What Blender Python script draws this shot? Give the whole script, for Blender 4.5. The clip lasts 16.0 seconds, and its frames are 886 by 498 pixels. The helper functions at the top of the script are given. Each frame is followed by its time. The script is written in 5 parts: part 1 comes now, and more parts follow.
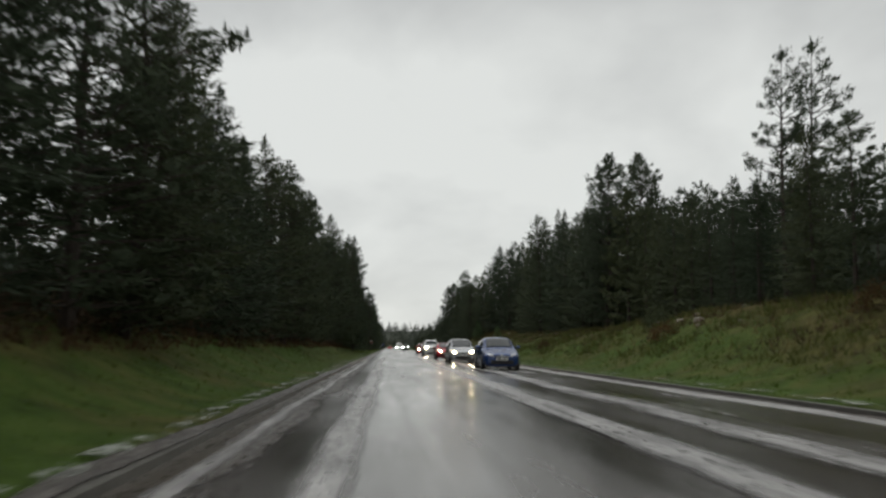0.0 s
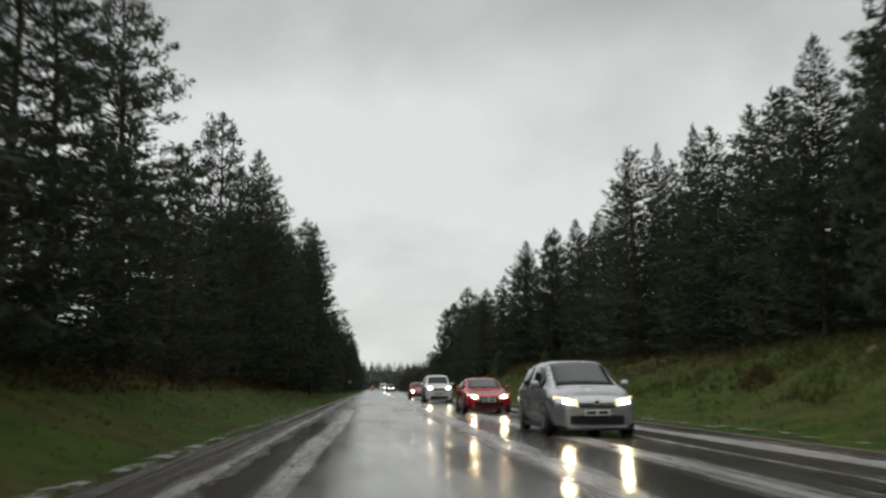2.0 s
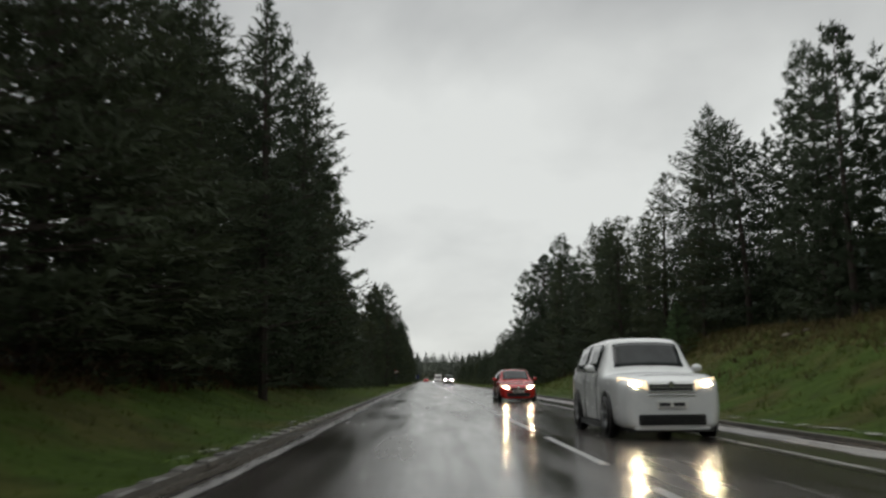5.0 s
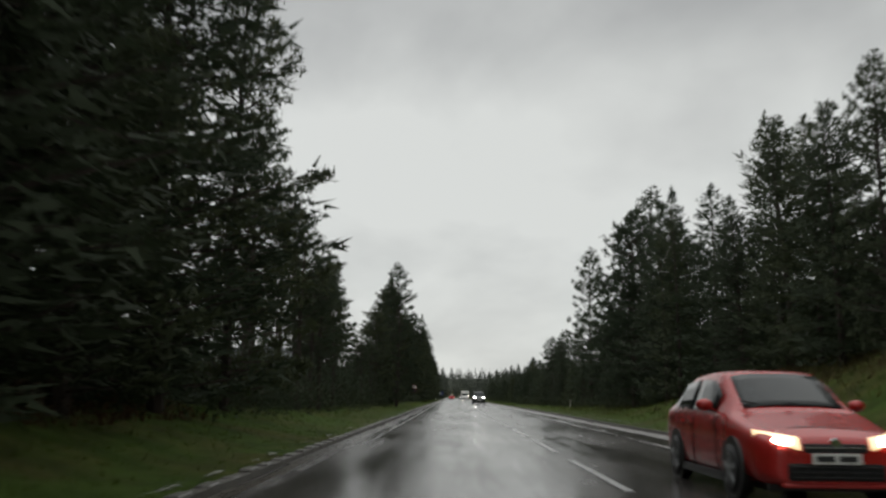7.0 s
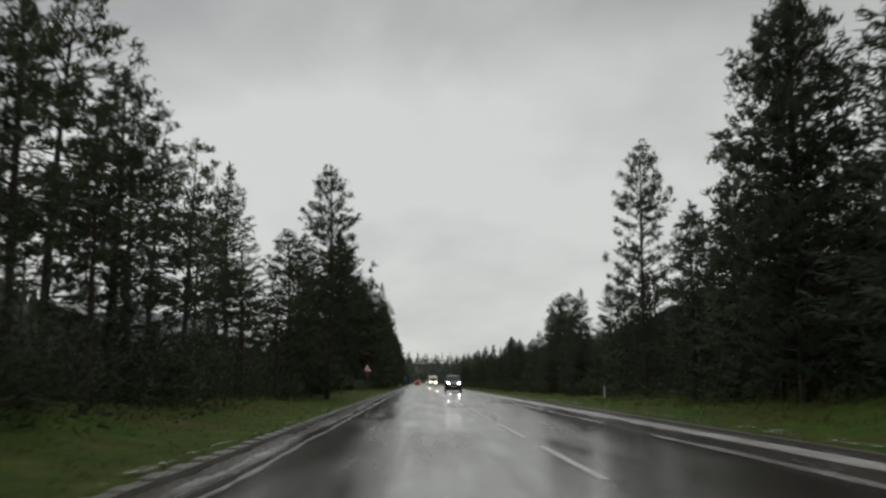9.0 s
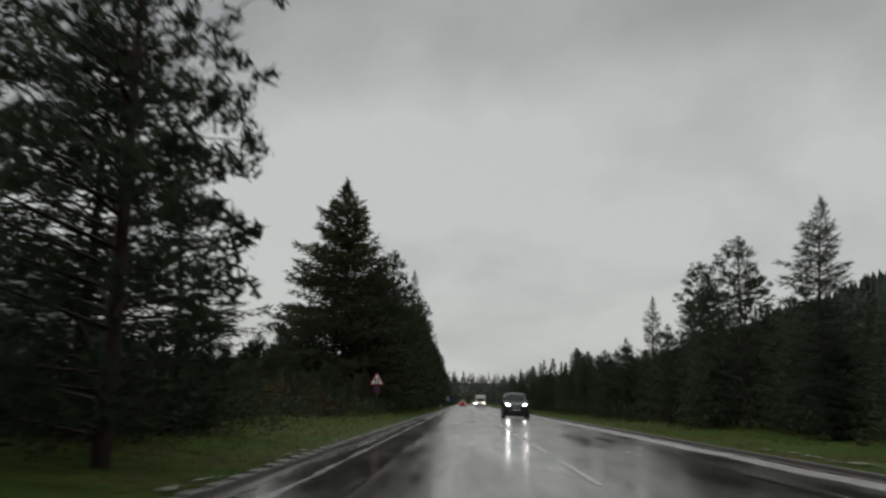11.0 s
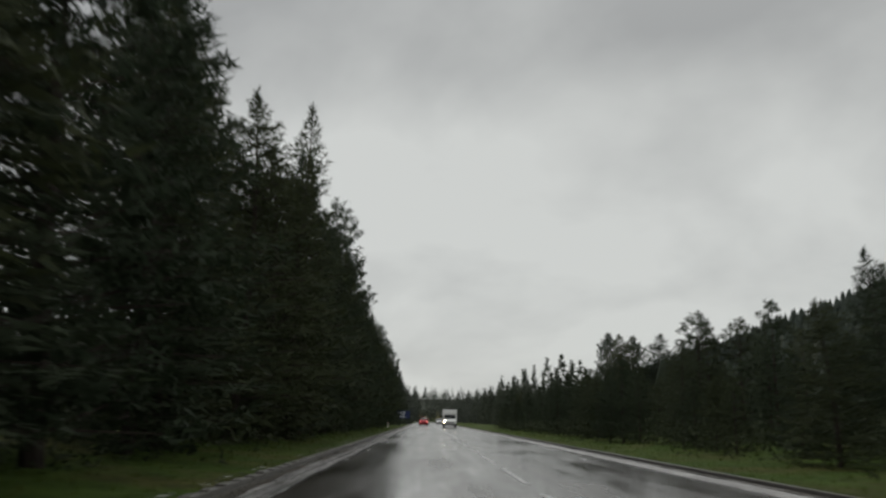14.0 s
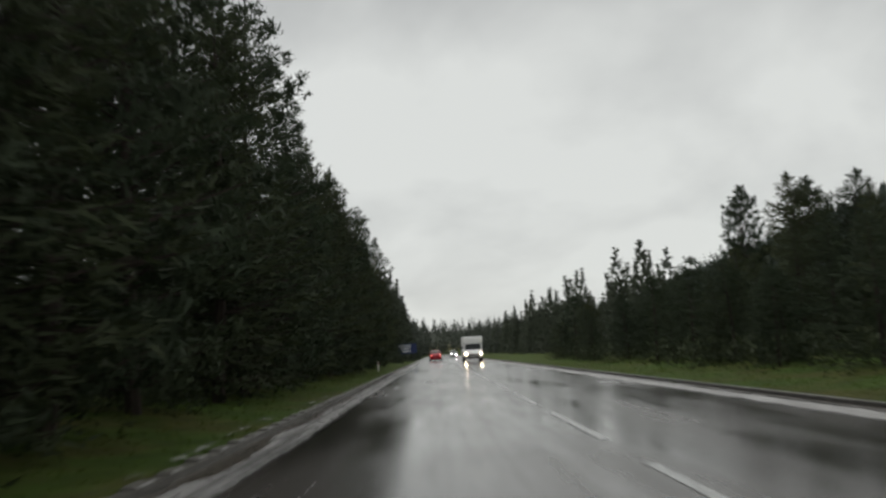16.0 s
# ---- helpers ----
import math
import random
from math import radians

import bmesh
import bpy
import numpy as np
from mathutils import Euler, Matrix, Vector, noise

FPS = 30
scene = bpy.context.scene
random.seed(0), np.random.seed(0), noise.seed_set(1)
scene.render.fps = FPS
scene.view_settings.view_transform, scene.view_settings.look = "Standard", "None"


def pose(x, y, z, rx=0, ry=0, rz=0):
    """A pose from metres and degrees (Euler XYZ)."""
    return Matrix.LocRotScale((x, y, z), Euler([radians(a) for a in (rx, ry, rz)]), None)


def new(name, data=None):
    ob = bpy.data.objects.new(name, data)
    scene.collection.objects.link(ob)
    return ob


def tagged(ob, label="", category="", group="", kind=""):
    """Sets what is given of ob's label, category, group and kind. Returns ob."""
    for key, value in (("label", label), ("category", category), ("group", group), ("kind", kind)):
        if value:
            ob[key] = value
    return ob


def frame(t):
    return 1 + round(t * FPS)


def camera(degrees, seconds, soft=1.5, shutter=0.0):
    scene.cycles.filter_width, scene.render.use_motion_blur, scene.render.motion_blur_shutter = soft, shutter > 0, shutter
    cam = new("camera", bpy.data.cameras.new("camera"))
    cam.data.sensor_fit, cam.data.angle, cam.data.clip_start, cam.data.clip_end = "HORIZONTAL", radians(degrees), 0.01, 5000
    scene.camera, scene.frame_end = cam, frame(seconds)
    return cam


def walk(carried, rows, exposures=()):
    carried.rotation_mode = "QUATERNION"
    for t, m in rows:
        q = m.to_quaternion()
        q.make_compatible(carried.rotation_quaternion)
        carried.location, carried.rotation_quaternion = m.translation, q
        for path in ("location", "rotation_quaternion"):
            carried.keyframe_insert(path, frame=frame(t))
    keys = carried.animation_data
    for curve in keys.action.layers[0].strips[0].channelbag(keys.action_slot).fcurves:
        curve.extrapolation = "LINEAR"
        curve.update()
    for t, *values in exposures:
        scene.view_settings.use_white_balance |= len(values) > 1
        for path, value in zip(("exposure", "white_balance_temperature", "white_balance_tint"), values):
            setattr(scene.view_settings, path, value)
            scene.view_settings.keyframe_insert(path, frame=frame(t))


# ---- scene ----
# Lens and drive: seconds, x, y, z in metres, then heading, tilt and lean in degrees.
cam = camera(55.2, 16.0, soft=2.5, shutter=0.3)
PATH = [
    (0.0, -2.89, 0.00, 0.99, -3.66, 6.62, -0.40),
    (0.5, -2.80, 8.64, 0.99, -5.68, 6.89, 0.16),
    (1.0, -2.81, 18.07, 1.00, -6.97, 7.26, 0.20),
    (1.5, -2.64, 29.39, 1.00, -5.85, 7.96, 0.74),
    (2.0, -2.45, 38.26, 0.99, -4.85, 9.28, 0.40),
    (2.5, -2.52, 46.65, 1.02, -5.20, 9.84, 1.02),
    (3.0, -2.30, 53.29, 0.93, -2.96, 10.12, 0.33),
    (3.5, -2.22, 58.96, 0.94, -0.84, 7.96, 0.66),
    (3.7, -2.22, 61.49, 1.02, -0.90, 8.01, 0.85),
    (5.8, -2.15, 90.85, 1.07, -1.33, 8.98, 0.24),
    (6.0, -2.15, 93.71, 1.12, -0.72, 8.95, -0.03),
    (6.5, -2.21, 100.92, 1.12, 0.79, 9.46, -0.45),
    (7.0, -2.14, 108.24, 1.10, 0.63, 9.85, -0.59),
    (7.5, -2.08, 115.30, 1.02, 0.55, 9.94, -0.88),
    (8.0, -2.19, 122.60, 1.06, -0.42, 9.90, -0.40),
    (8.5, -2.15, 130.07, 1.06, -1.54, 9.01, -0.25),
    (9.0, -2.11, 137.80, 1.08, -1.70, 8.91, -0.10),
    (9.5, -1.99, 145.30, 1.06, -0.31, 8.88, -0.71),
    (9.7, -2.01, 148.51, 1.09, 0.10, 9.16, -0.72),
    (11.8, -1.79, 187.02, 1.10, 1.64, 10.29, -0.68),
    (12.0, -1.78, 191.02, 1.09, 1.18, 9.76, -0.53),
    (12.5, -1.82, 201.59, 1.10, 0.57, 9.32, -0.66),
    (13.0, -1.96, 211.92, 1.09, 0.97, 10.69, -0.71),
    (13.5, -1.81, 222.17, 1.08, -0.47, 11.82, -1.35),
    (14.0, -1.85, 232.66, 1.10, -1.05, 11.41, -0.90),
    (14.5, -1.97, 242.92, 1.13, -1.54, 8.05, 1.12),
    (15.0, -1.99, 252.87, 1.15, -1.56, 5.83, 2.14),
    (15.5, -2.01, 263.30, 1.16, -1.91, 4.04, 3.46),
    (16.0, -2.01, 273.82, 1.17, -0.91, 6.95, 3.27),
]


def held(x, y, z, yaw, tilt, lean):
    return pose(x, y, z, 0, 0, yaw) @ pose(0, 0, 0, tilt) @ pose(0, 0, 0, 0, lean) @ pose(0, 0, 0, 90)


EXPOSURES = [(0.0, 0.0), (3.5, 0.0), (7.0, -0.1), (9.5, -0.27), (12.0, -0.52), (13.5, -0.36), (14.2, -0.20), (14.8, 0.0), (16.0, -0.06)]
walk(cam, [(r[0], held(*r[1:])) for r in PATH], EXPOSURES)

# World: a rain-heavy overcast, brighter low ahead, with slate undersides of cloud.
SUN_UP, SUN_TURN = radians(32), radians(-66)
world = bpy.data.worlds.new("overcast")
scene.world = world
world.use_nodes = True
wt = world.node_tree
wt.nodes.clear()


def wnode(kind, **inputs):
    n = wt.nodes.new(kind)
    for key, value in inputs.items():
        n.inputs[key].default_value = value
    return n


coord = wnode("ShaderNodeTexCoord")
sep = wnode("ShaderNodeSeparateXYZ")
wt.links.new(coord.outputs["Generated"], sep.inputs[0])
lift = wt.nodes.new("ShaderNodeMath")
lift.operation = "ADD"
lift.inputs[1].default_value = 0.42
absz = wt.nodes.new("ShaderNodeMath")
absz.operation = "ABSOLUTE"
wt.links.new(sep.outputs["Z"], absz.inputs[0])
wt.links.new(absz.outputs[0], lift.inputs[0])
flat = []
for axis in ("X", "Y"):
    d = wt.nodes.new("ShaderNodeMath")
    d.operation = "DIVIDE"
    wt.links.new(sep.outputs[axis], d.inputs[0])
    wt.links.new(lift.outputs[0], d.inputs[1])
    flat.append(d)
plane = wnode("ShaderNodeCombineXYZ")
plane.inputs[2].default_value = 7.4
wt.links.new(flat[0].outputs[0], plane.inputs[0])
wt.links.new(flat[1].outputs[0], plane.inputs[1])
big = wnode("ShaderNodeTexNoise", Scale=1.7, Detail=5.0, Roughness=0.48, Distortion=0.25)
fine = wnode("ShaderNodeTexNoise", Scale=5.0, Detail=5.0, Roughness=0.5, Distortion=0.3)
for n in (big, fine):
    wt.links.new(plane.outputs[0], n.inputs["Vector"])
both = wt.nodes.new("ShaderNodeMix")
both.inputs["Factor"].default_value = 0.2
wt.links.new(big.outputs["Fac"], both.inputs["A"])
wt.links.new(fine.outputs["Fac"], both.inputs["B"])
# the cloud deck sags darker with height above the horizon
deck = wt.nodes.new("ShaderNodeMapRange")
deck.interpolation_type = "SMOOTHSTEP"
deck.inputs["From Min"].default_value, deck.inputs["From Max"].default_value = 0.29, 0.43
deck.inputs["To Min"].default_value, deck.inputs["To Max"].default_value = 0.11, -0.13
lean_right = wt.nodes.new("ShaderNodeMath")
lean_right.operation = "MULTIPLY_ADD"
lean_right.inputs[1].default_value = -0.13
wt.links.new(sep.outputs["X"], lean_right.inputs[0])
wt.links.new(sep.outputs["Z"], lean_right.inputs[2])
wt.links.new(lean_right.outputs[0], deck.inputs["Value"])
total = wt.nodes.new("ShaderNodeMath")
total.operation = "ADD"
wt.links.new(both.outputs["Result"], total.inputs[0])
wt.links.new(deck.outputs["Result"], total.inputs[1])
ramp = wt.nodes.new("ShaderNodeValToRGB")
ramp.color_ramp.elements[0].position, ramp.color_ramp.elements[0].color = 0.32, (0.43, 0.438, 0.432, 1)
ramp.color_ramp.elements[1].position, ramp.color_ramp.elements[1].color = 0.64, (0.72, 0.735, 0.71, 1)
wt.links.new(total.outputs[0], ramp.inputs[0])
sky = wt.nodes.new("ShaderNodeTexSky")
sky.sky_type, sky.sun_disc, sky.sun_elevation, sky.sun_rotation = "NISHITA", False, SUN_UP, SUN_TURN
dim = wt.nodes.new("ShaderNodeMix")
dim.data_type = "RGBA"
dim.blend_type = "ADD"
dim.inputs["Factor"].default_value = 0.006
wt.links.new(ramp.outputs[0], dim.inputs["A"])
wt.links.new(sky.outputs[0], dim.inputs["B"])
# an overcast sky is about three times as bright overhead as low down
high = wt.nodes.new("ShaderNodeMapRange")
high.interpolation_type = "SMOOTHSTEP"
high.inputs["From Min"].default_value, high.inputs["From Max"].default_value = 0.42, 0.95
high.inputs["To Min"].default_value, high.inputs["To Max"].default_value = 1.0, 3.0
wt.links.new(sep.outputs["Z"], high.inputs["Value"])
back = wnode("ShaderNodeBackground", Strength=1.0)
wt.links.new(high.outputs["Result"], back.inputs["Strength"])
wt.links.new(dim.outputs["Result"], back.inputs["Color"])
wout = wt.nodes.new("ShaderNodeOutputWorld")
wt.links.new(back.outputs[0], wout.inputs[0])

sun_data = bpy.data.lights.new("sun", "SUN")
sun_data.energy, sun_data.angle, sun_data.color = 0.95, radians(40), (1.0, 0.98, 0.95)
sun = new("sun", sun_data)
sun.matrix_world = pose(0, 0, 60, 90 - math.degrees(SUN_UP), 0, 180 - math.degrees(SUN_TURN))

# ---- materials ----


class Nodes:
    """A short way to write a node material."""

    def __init__(self, name, rough=0.6, metal=0.0, spec=0.5):
        self.mat = bpy.data.materials.new(name)
        self.mat.use_nodes = True
        self.tree = self.mat.node_tree
        self.shader = self.tree.nodes["Principled BSDF"]
        self.shader.inputs["Roughness"].default_value = rough
        self.shader.inputs["Metallic"].default_value = metal
        self.shader.inputs["Specular IOR Level"].default_value = spec

    def add(self, kind, **inputs):
        n = self.tree.nodes.new(kind)
        for key, value in inputs.items():
            n.inputs[key].default_value = value
        return n

    def link(self, a, b):
        self.tree.links.new(a, b)

    def place(self, scale=(1, 1, 1)):
        c = self.add("ShaderNodeTexCoord")
        m = self.add("ShaderNodeMapping", Scale=scale)
        self.link(c.outputs["Object"], m.inputs["Vector"])
        return m.outputs["Vector"]

    def noise(self, scale, detail=4.0, rough=0.55, stretch=(1, 1, 1)):
        n = self.add("ShaderNodeTexNoise", Scale=scale, Detail=detail, Roughness=rough)
        self.link(self.place(stretch), n.inputs["Vector"])
        return n.outputs["Fac"]

    def ramp(self, fac, *stops):
        r = self.add("ShaderNodeValToRGB")
        e = r.color_ramp.elements
        while len(e) < len(stops):
            e.new(0.5)
        for el, (pos, col) in zip(e, stops):
            el.position = pos
            el.color = (*col, 1) if len(col) == 3 else col
        self.link(fac, r.inputs[0])
        return r.outputs[0]

    def mix(self, fac, a, b, how="MIX"):
        m = self.add("ShaderNodeMix")
        m.data_type, m.blend_type = "RGBA", how
        for sock, v in (("Factor", fac), ("A", a), ("B", b)):
            if isinstance(v, (int, float)):
                m.inputs[sock].default_value = v
            elif isinstance(v, tuple):
                m.inputs[sock].default_value = (*v, 1)
            else:
                self.link(v, m.inputs[sock])
        return m.outputs["Result"]

    def span(self, value, a, b, lo, hi):
        m = self.add("ShaderNodeMapRange")
        self.link(value, m.inputs["Value"])
        for key, v in (("From Min", a), ("From Max", b), ("To Min", lo), ("To Max", hi)):
            m.inputs[key].default_value = v
        return m.outputs["Result"]

    def calc(self, how, a, b=0.0):
        m = self.add("ShaderNodeMath")
        m.operation = how
        for i, v in enumerate((a, b)):
            if isinstance(v, (int, float)):
                m.inputs[i].default_value = v
            else:
                self.link(v, m.inputs[i])
        return m.outputs[0]

    def color(self, c):
        if isinstance(c, tuple):
            self.shader.inputs["Base Color"].default_value = (*c, 1)
        else:
            self.link(c, self.shader.inputs["Base Color"])
        return self

    def rough(self, r):
        self.link(r, self.shader.inputs["Roughness"])
        return self

    def bump(self, height, strength, dist=0.01):
        b = self.add("ShaderNodeBump", Strength=strength, Distance=dist)
        self.link(height, b.inputs["Height"])
        self.link(b.outputs[0], self.shader.inputs["Normal"])
        return self


def plain(name, col, rough=0.5, metal=0.0, vary=0.25, scale=6.0):
    m = Nodes(name, rough, metal)
    n = m.noise(scale, 5)
    m.color(m.ramp(n, (0.3, tuple(c * (1 - vary) for c in col)), (0.7, tuple(min(1, c * (1 + vary)) for c in col))))
    m.rough(m.span(m.noise(scale * 4), 0.3, 0.7, max(0.02, rough * 0.8), min(1, rough * 1.2)))
    return m.mat


def wet_road():
    m = Nodes("wet_asphalt", 0.2)
    m.shader.inputs["Specular IOR Level"].default_value = 0.46
    grain = m.noise(90, 3)
    blotch = m.noise(0.55, 5, 0.6, (1, 0.16, 1))
    streak = m.noise(3.2, 5, 0.6, (1, 0.035, 1))
    base = m.ramp(blotch, (0.3, (0.028, 0.025, 0.023)), (0.7, (0.070, 0.062, 0.056)))
    base = m.mix(0.5, base, m.ramp(grain, (0.3, (0.4, 0.4, 0.4)), (0.7, (1, 1, 1))), "MULTIPLY")
    m.color(base)
    wear = m.calc("ADD", m.calc("MULTIPLY", blotch, 0.75), m.calc("MULTIPLY", streak, 0.25))
    m.rough(m.span(wear, 0.36, 0.64, 0.09, 0.30))
    relief = m.calc("ADD", m.calc("MULTIPLY", grain, 0.35), m.noise(2.4, 4, 0.5, (1, 0.3, 1)))
    return m.bump(relief, 0.085, 0.010).mat


def wet_patch():
    m = Nodes("worn_asphalt", 0.3)
    m.color(m.ramp(m.noise(1.4, 6, 0.65, (1, 0.3, 1)), (0.3, (0.028, 0.026, 0.024)), (0.7, (0.062, 0.058, 0.054))))
    m.rough(m.span(m.noise(2.5, 5, 0.6, (1, 0.1, 1)), 0.35, 0.65, 0.07, 0.20))
    return m.bump(m.noise(40, 4), 0.08, 0.01).mat


def trail_look():
    m = Nodes("slush_trail", 0.35)
    n = m.noise(3.0, 7, 0.7, (1, 0.2, 1))
    m.color(m.ramp(n, (0.34, (0.095, 0.090, 0.086)), (0.68, (0.40, 0.385, 0.375))))
    cover = m.add("ShaderNodeAttribute")
    cover.attribute_name = "cover"
    streak = m.noise(5.5, 6, 0.62, (1, 0.02, 1))
    lump = m.noise(1.3, 5, 0.6, (1, 0.25, 1))
    amount = m.calc("ADD", m.calc("MULTIPLY", cover.outputs["Fac"], 0.75), m.calc("ADD", m.calc("MULTIPLY", streak, 0.9), m.calc("MULTIPLY", lump, 0.5)))
    m.link(m.span(amount, 0.86, 1.24, 0.0, 0.88), m.shader.inputs["Alpha"])
    m.rough(m.span(m.noise(8, 4, 0.6, (1, 0.3, 1)), 0.3, 0.7, 0.2, 0.5))
    return m.bump(m.noise(18, 5), 0.4, 0.015).mat


def thrown_slush():
    m = Nodes("thrown_slush", 0.5)
    m.color(m.ramp(m.noise(6.0, 6, 0.7), (0.34, (0.09, 0.10, 0.07)), (0.66, (0.34, 0.35, 0.32))))
    cover = m.add("ShaderNodeAttribute")
    cover.attribute_name = "cover"
    lump = m.calc("ADD", m.calc("MULTIPLY", m.noise(2.3, 5, 0.62, (1, 0.5, 1)), 1.5), m.calc("MULTIPLY", m.noise(7.0, 5, 0.65, (1, 0.5, 1)), 0.7))
    m.link(m.span(m.calc("ADD", m.calc("MULTIPLY", cover.outputs["Fac"], 0.45), lump), 1.36, 1.56, 0.0, 0.70), m.shader.inputs["Alpha"])
    return m.bump(m.noise(20, 5), 0.6, 0.02).mat


def mud_look():
    m = Nodes("road_mud", 0.35)
    speck = m.noise(7.0, 7, 0.72, (1, 0.4, 1))
    m.color(m.ramp(speck, (0.34, (0.020, 0.016, 0.013)), (0.58, (0.055, 0.046, 0.038)), (0.72, (0.21, 0.20, 0.185))))
    cover = m.add("ShaderNodeAttribute")
    cover.attribute_name = "cover"
    lump = m.calc("ADD", m.calc("MULTIPLY", m.noise(1.6, 6, 0.65, (1, 0.22, 1)), 0.9), m.calc("MULTIPLY", m.noise(9.0, 5, 0.6, (1, 0.3, 1)), 0.5))
    m.link(m.span(m.calc("ADD", m.calc("MULTIPLY", cover.outputs["Fac"], 0.8), lump), 0.92, 1.10, 0.0, 0.94), m.shader.inputs["Alpha"])
    m.rough(m.span(m.noise(11, 4, 0.6, (1, 0.3, 1)), 0.3, 0.7, 0.34, 0.75))
    return m.bump(m.noise(24, 5), 0.7, 0.03).mat


def paint_look():
    m = Nodes("road_paint", 0.35)
    m.color(m.ramp(m.noise(7, 7, 0.7), (0.36, (0.09, 0.09, 0.088)), (0.52, (0.33, 0.33, 0.32)), (0.75, (0.54, 0.54, 0.52))))
    return m.bump(m.noise(60, 3), 0.2, 0.004).mat


def margin_look():
    m = Nodes("pale_margin", 0.4)
    n = m.noise(2.2, 7, 0.7, (1, 0.25, 1))
    m.color(m.ramp(n, (0.32, (0.13, 0.122, 0.115)), (0.52, (0.24, 0.23, 0.22)), (0.75, (0.38, 0.37, 0.355))))
    m.rough(m.span(m.noise(8, 4, 0.6, (1, 0.3, 1)), 0.3, 0.7, 0.25, 0.6))
    return m.bump(m.noise(18, 5), 0.5, 0.02).mat


def worn_line():
    m = Nodes("worn_line", 0.35)
    m.color(m.ramp(m.noise(5, 7, 0.7, (1, 0.3, 1)), (0.40, (0.05, 0.05, 0.048)), (0.56, (0.20, 0.20, 0.19)), (0.78, (0.42, 0.42, 0.40))))
    return m.bump(m.noise(60, 3), 0.2, 0.004).mat


def turf():
    m = Nodes("turf", 0.8, spec=0.06)
    big = m.noise(0.16, 5, 0.6)
    mid = m.noise(1.3, 6, 0.65)
    green = m.ramp(mid, (0.28, (0.020, 0.034, 0.006)), (0.50, (0.036, 0.061, 0.010)), (0.75, (0.060, 0.090, 0.018)))
    brown = m.ramp(mid, (0.28, (0.024, 0.018, 0.009)), (0.50, (0.060, 0.046, 0.018)), (0.75, (0.100, 0.088, 0.030)))
    patch = m.noise(0.33, 5, 0.62)
    green = m.mix(m.span(patch, 0.46, 0.60, 0.0, 0.8), green, m.ramp(mid, (0.3, (0.034, 0.034, 0.011)), (0.7, (0.076, 0.070, 0.022))))
    c = m.add("ShaderNodeTexCoord")
    s = m.add("ShaderNodeSeparateXYZ")
    m.link(c.outputs["Object"], s.inputs[0])
    high = m.span(m.calc("ADD", s.outputs["Z"], m.span(big, 0.35, 0.65, -1.0, 1.0)), 1.0, 2.8, 0.0, 0.85)
    high = m.calc("MULTIPLY", high, m.span(s.outputs["Z"], 5.0, 9.0, 1.0, 0.15))
    far = m.span(s.outputs["Z"], 4.5, 8.0, 0.0, 1.0)
    m.color(m.mix(far, m.mix(high, green, brown), m.ramp(mid, (0.3, (0.022, 0.026, 0.018)), (0.7, (0.048, 0.054, 0.040)))))
    return m.bump(m.noise(9, 6, 0.7), 0.8, 0.08).mat


def needles(name, dark, light):
    m = Nodes(name, 0.65, spec=0.12)
    g = m.add("ShaderNodeNewGeometry")
    o = m.add("ShaderNodeObjectInfo")
    c = m.ramp(g.outputs["Random Per Island"], (0.0, dark), (1.0, light))
    tone = m.ramp(o.outputs["Random"], (0.0, (0.72, 0.78, 0.74)), (0.5, (1, 1, 1)), (1.0, (1.2, 1.08, 0.85)))
    col = m.mix(1.0, c, tone, "MULTIPLY")
    m.color(col)
    thin = m.add("ShaderNodeBsdfTranslucent")
    m.link(col, thin.inputs["Color"])
    both = m.add("ShaderNodeMixShader", Fac=0.35)
    m.link(m.shader.outputs[0], both.inputs[1])
    m.link(thin.outputs[0], both.inputs[2])
    m.link(both.outputs[0], m.tree.nodes["Material Output"].inputs["Surface"])
    return m.mat


def bark():
    m = Nodes("bark", 0.85, spec=0.2)
    n = m.noise(9, 6, 0.65, (1, 1, 0.25))
    m.color(m.ramp(n, (0.3, (0.016, 0.013, 0.011)), (0.7, (0.055, 0.042, 0.034))))
    return m.bump(n, 0.8, 0.03).mat


def kerb_look():
    m = Nodes("kerb_concrete", 0.45)
    o = m.add("ShaderNodeObjectInfo")
    n = m.noise(5, 6, 0.65)
    c = m.ramp(n, (0.3, (0.035, 0.032, 0.026)), (0.7, (0.10, 0.096, 0.086)))
    m.color(m.mix(1.0, c, m.ramp(o.outputs["Random"], (0.0, (0.65, 0.65, 0.65)), (1.0, (1.15, 1.13, 1.1))), "MULTIPLY"))
    return m.bump(m.noise(40, 4), 0.3, 0.01).mat


def lamp_glow(name, col, power):
    m = Nodes(name, 0.2)
    m.color((0.8, 0.8, 0.8))
    m.shader.inputs["Emission Color"].default_value = (*col, 1)
    m.shader.inputs["Emission Strength"].default_value = power
    return m.mat


def car_paint(name, col, metal=0.3):
    m = Nodes(name, 0.22, metal)
    m.shader.inputs["Coat Weight"].default_value = 0.45
    m.shader.inputs["Coat Roughness"].default_value = 0.05
    dirt = m.noise(2.2, 6, 0.65)
    m.color(m.mix(m.span(dirt, 0.45, 0.75, 0.0, 0.08), col, (0.06, 0.055, 0.05)))
    m.rough(m.span(dirt, 0.3, 0.7, 0.20, 0.30))
    return m.mat


def glass_look():
    m = Nodes("tinted_glass", 0.05, spec=0.3)
    m.color(m.ramp(m.noise(3, 3), (0.3, (0.010, 0.012, 0.012)), (0.7, (0.022, 0.026, 0.026))))
    return m.mat


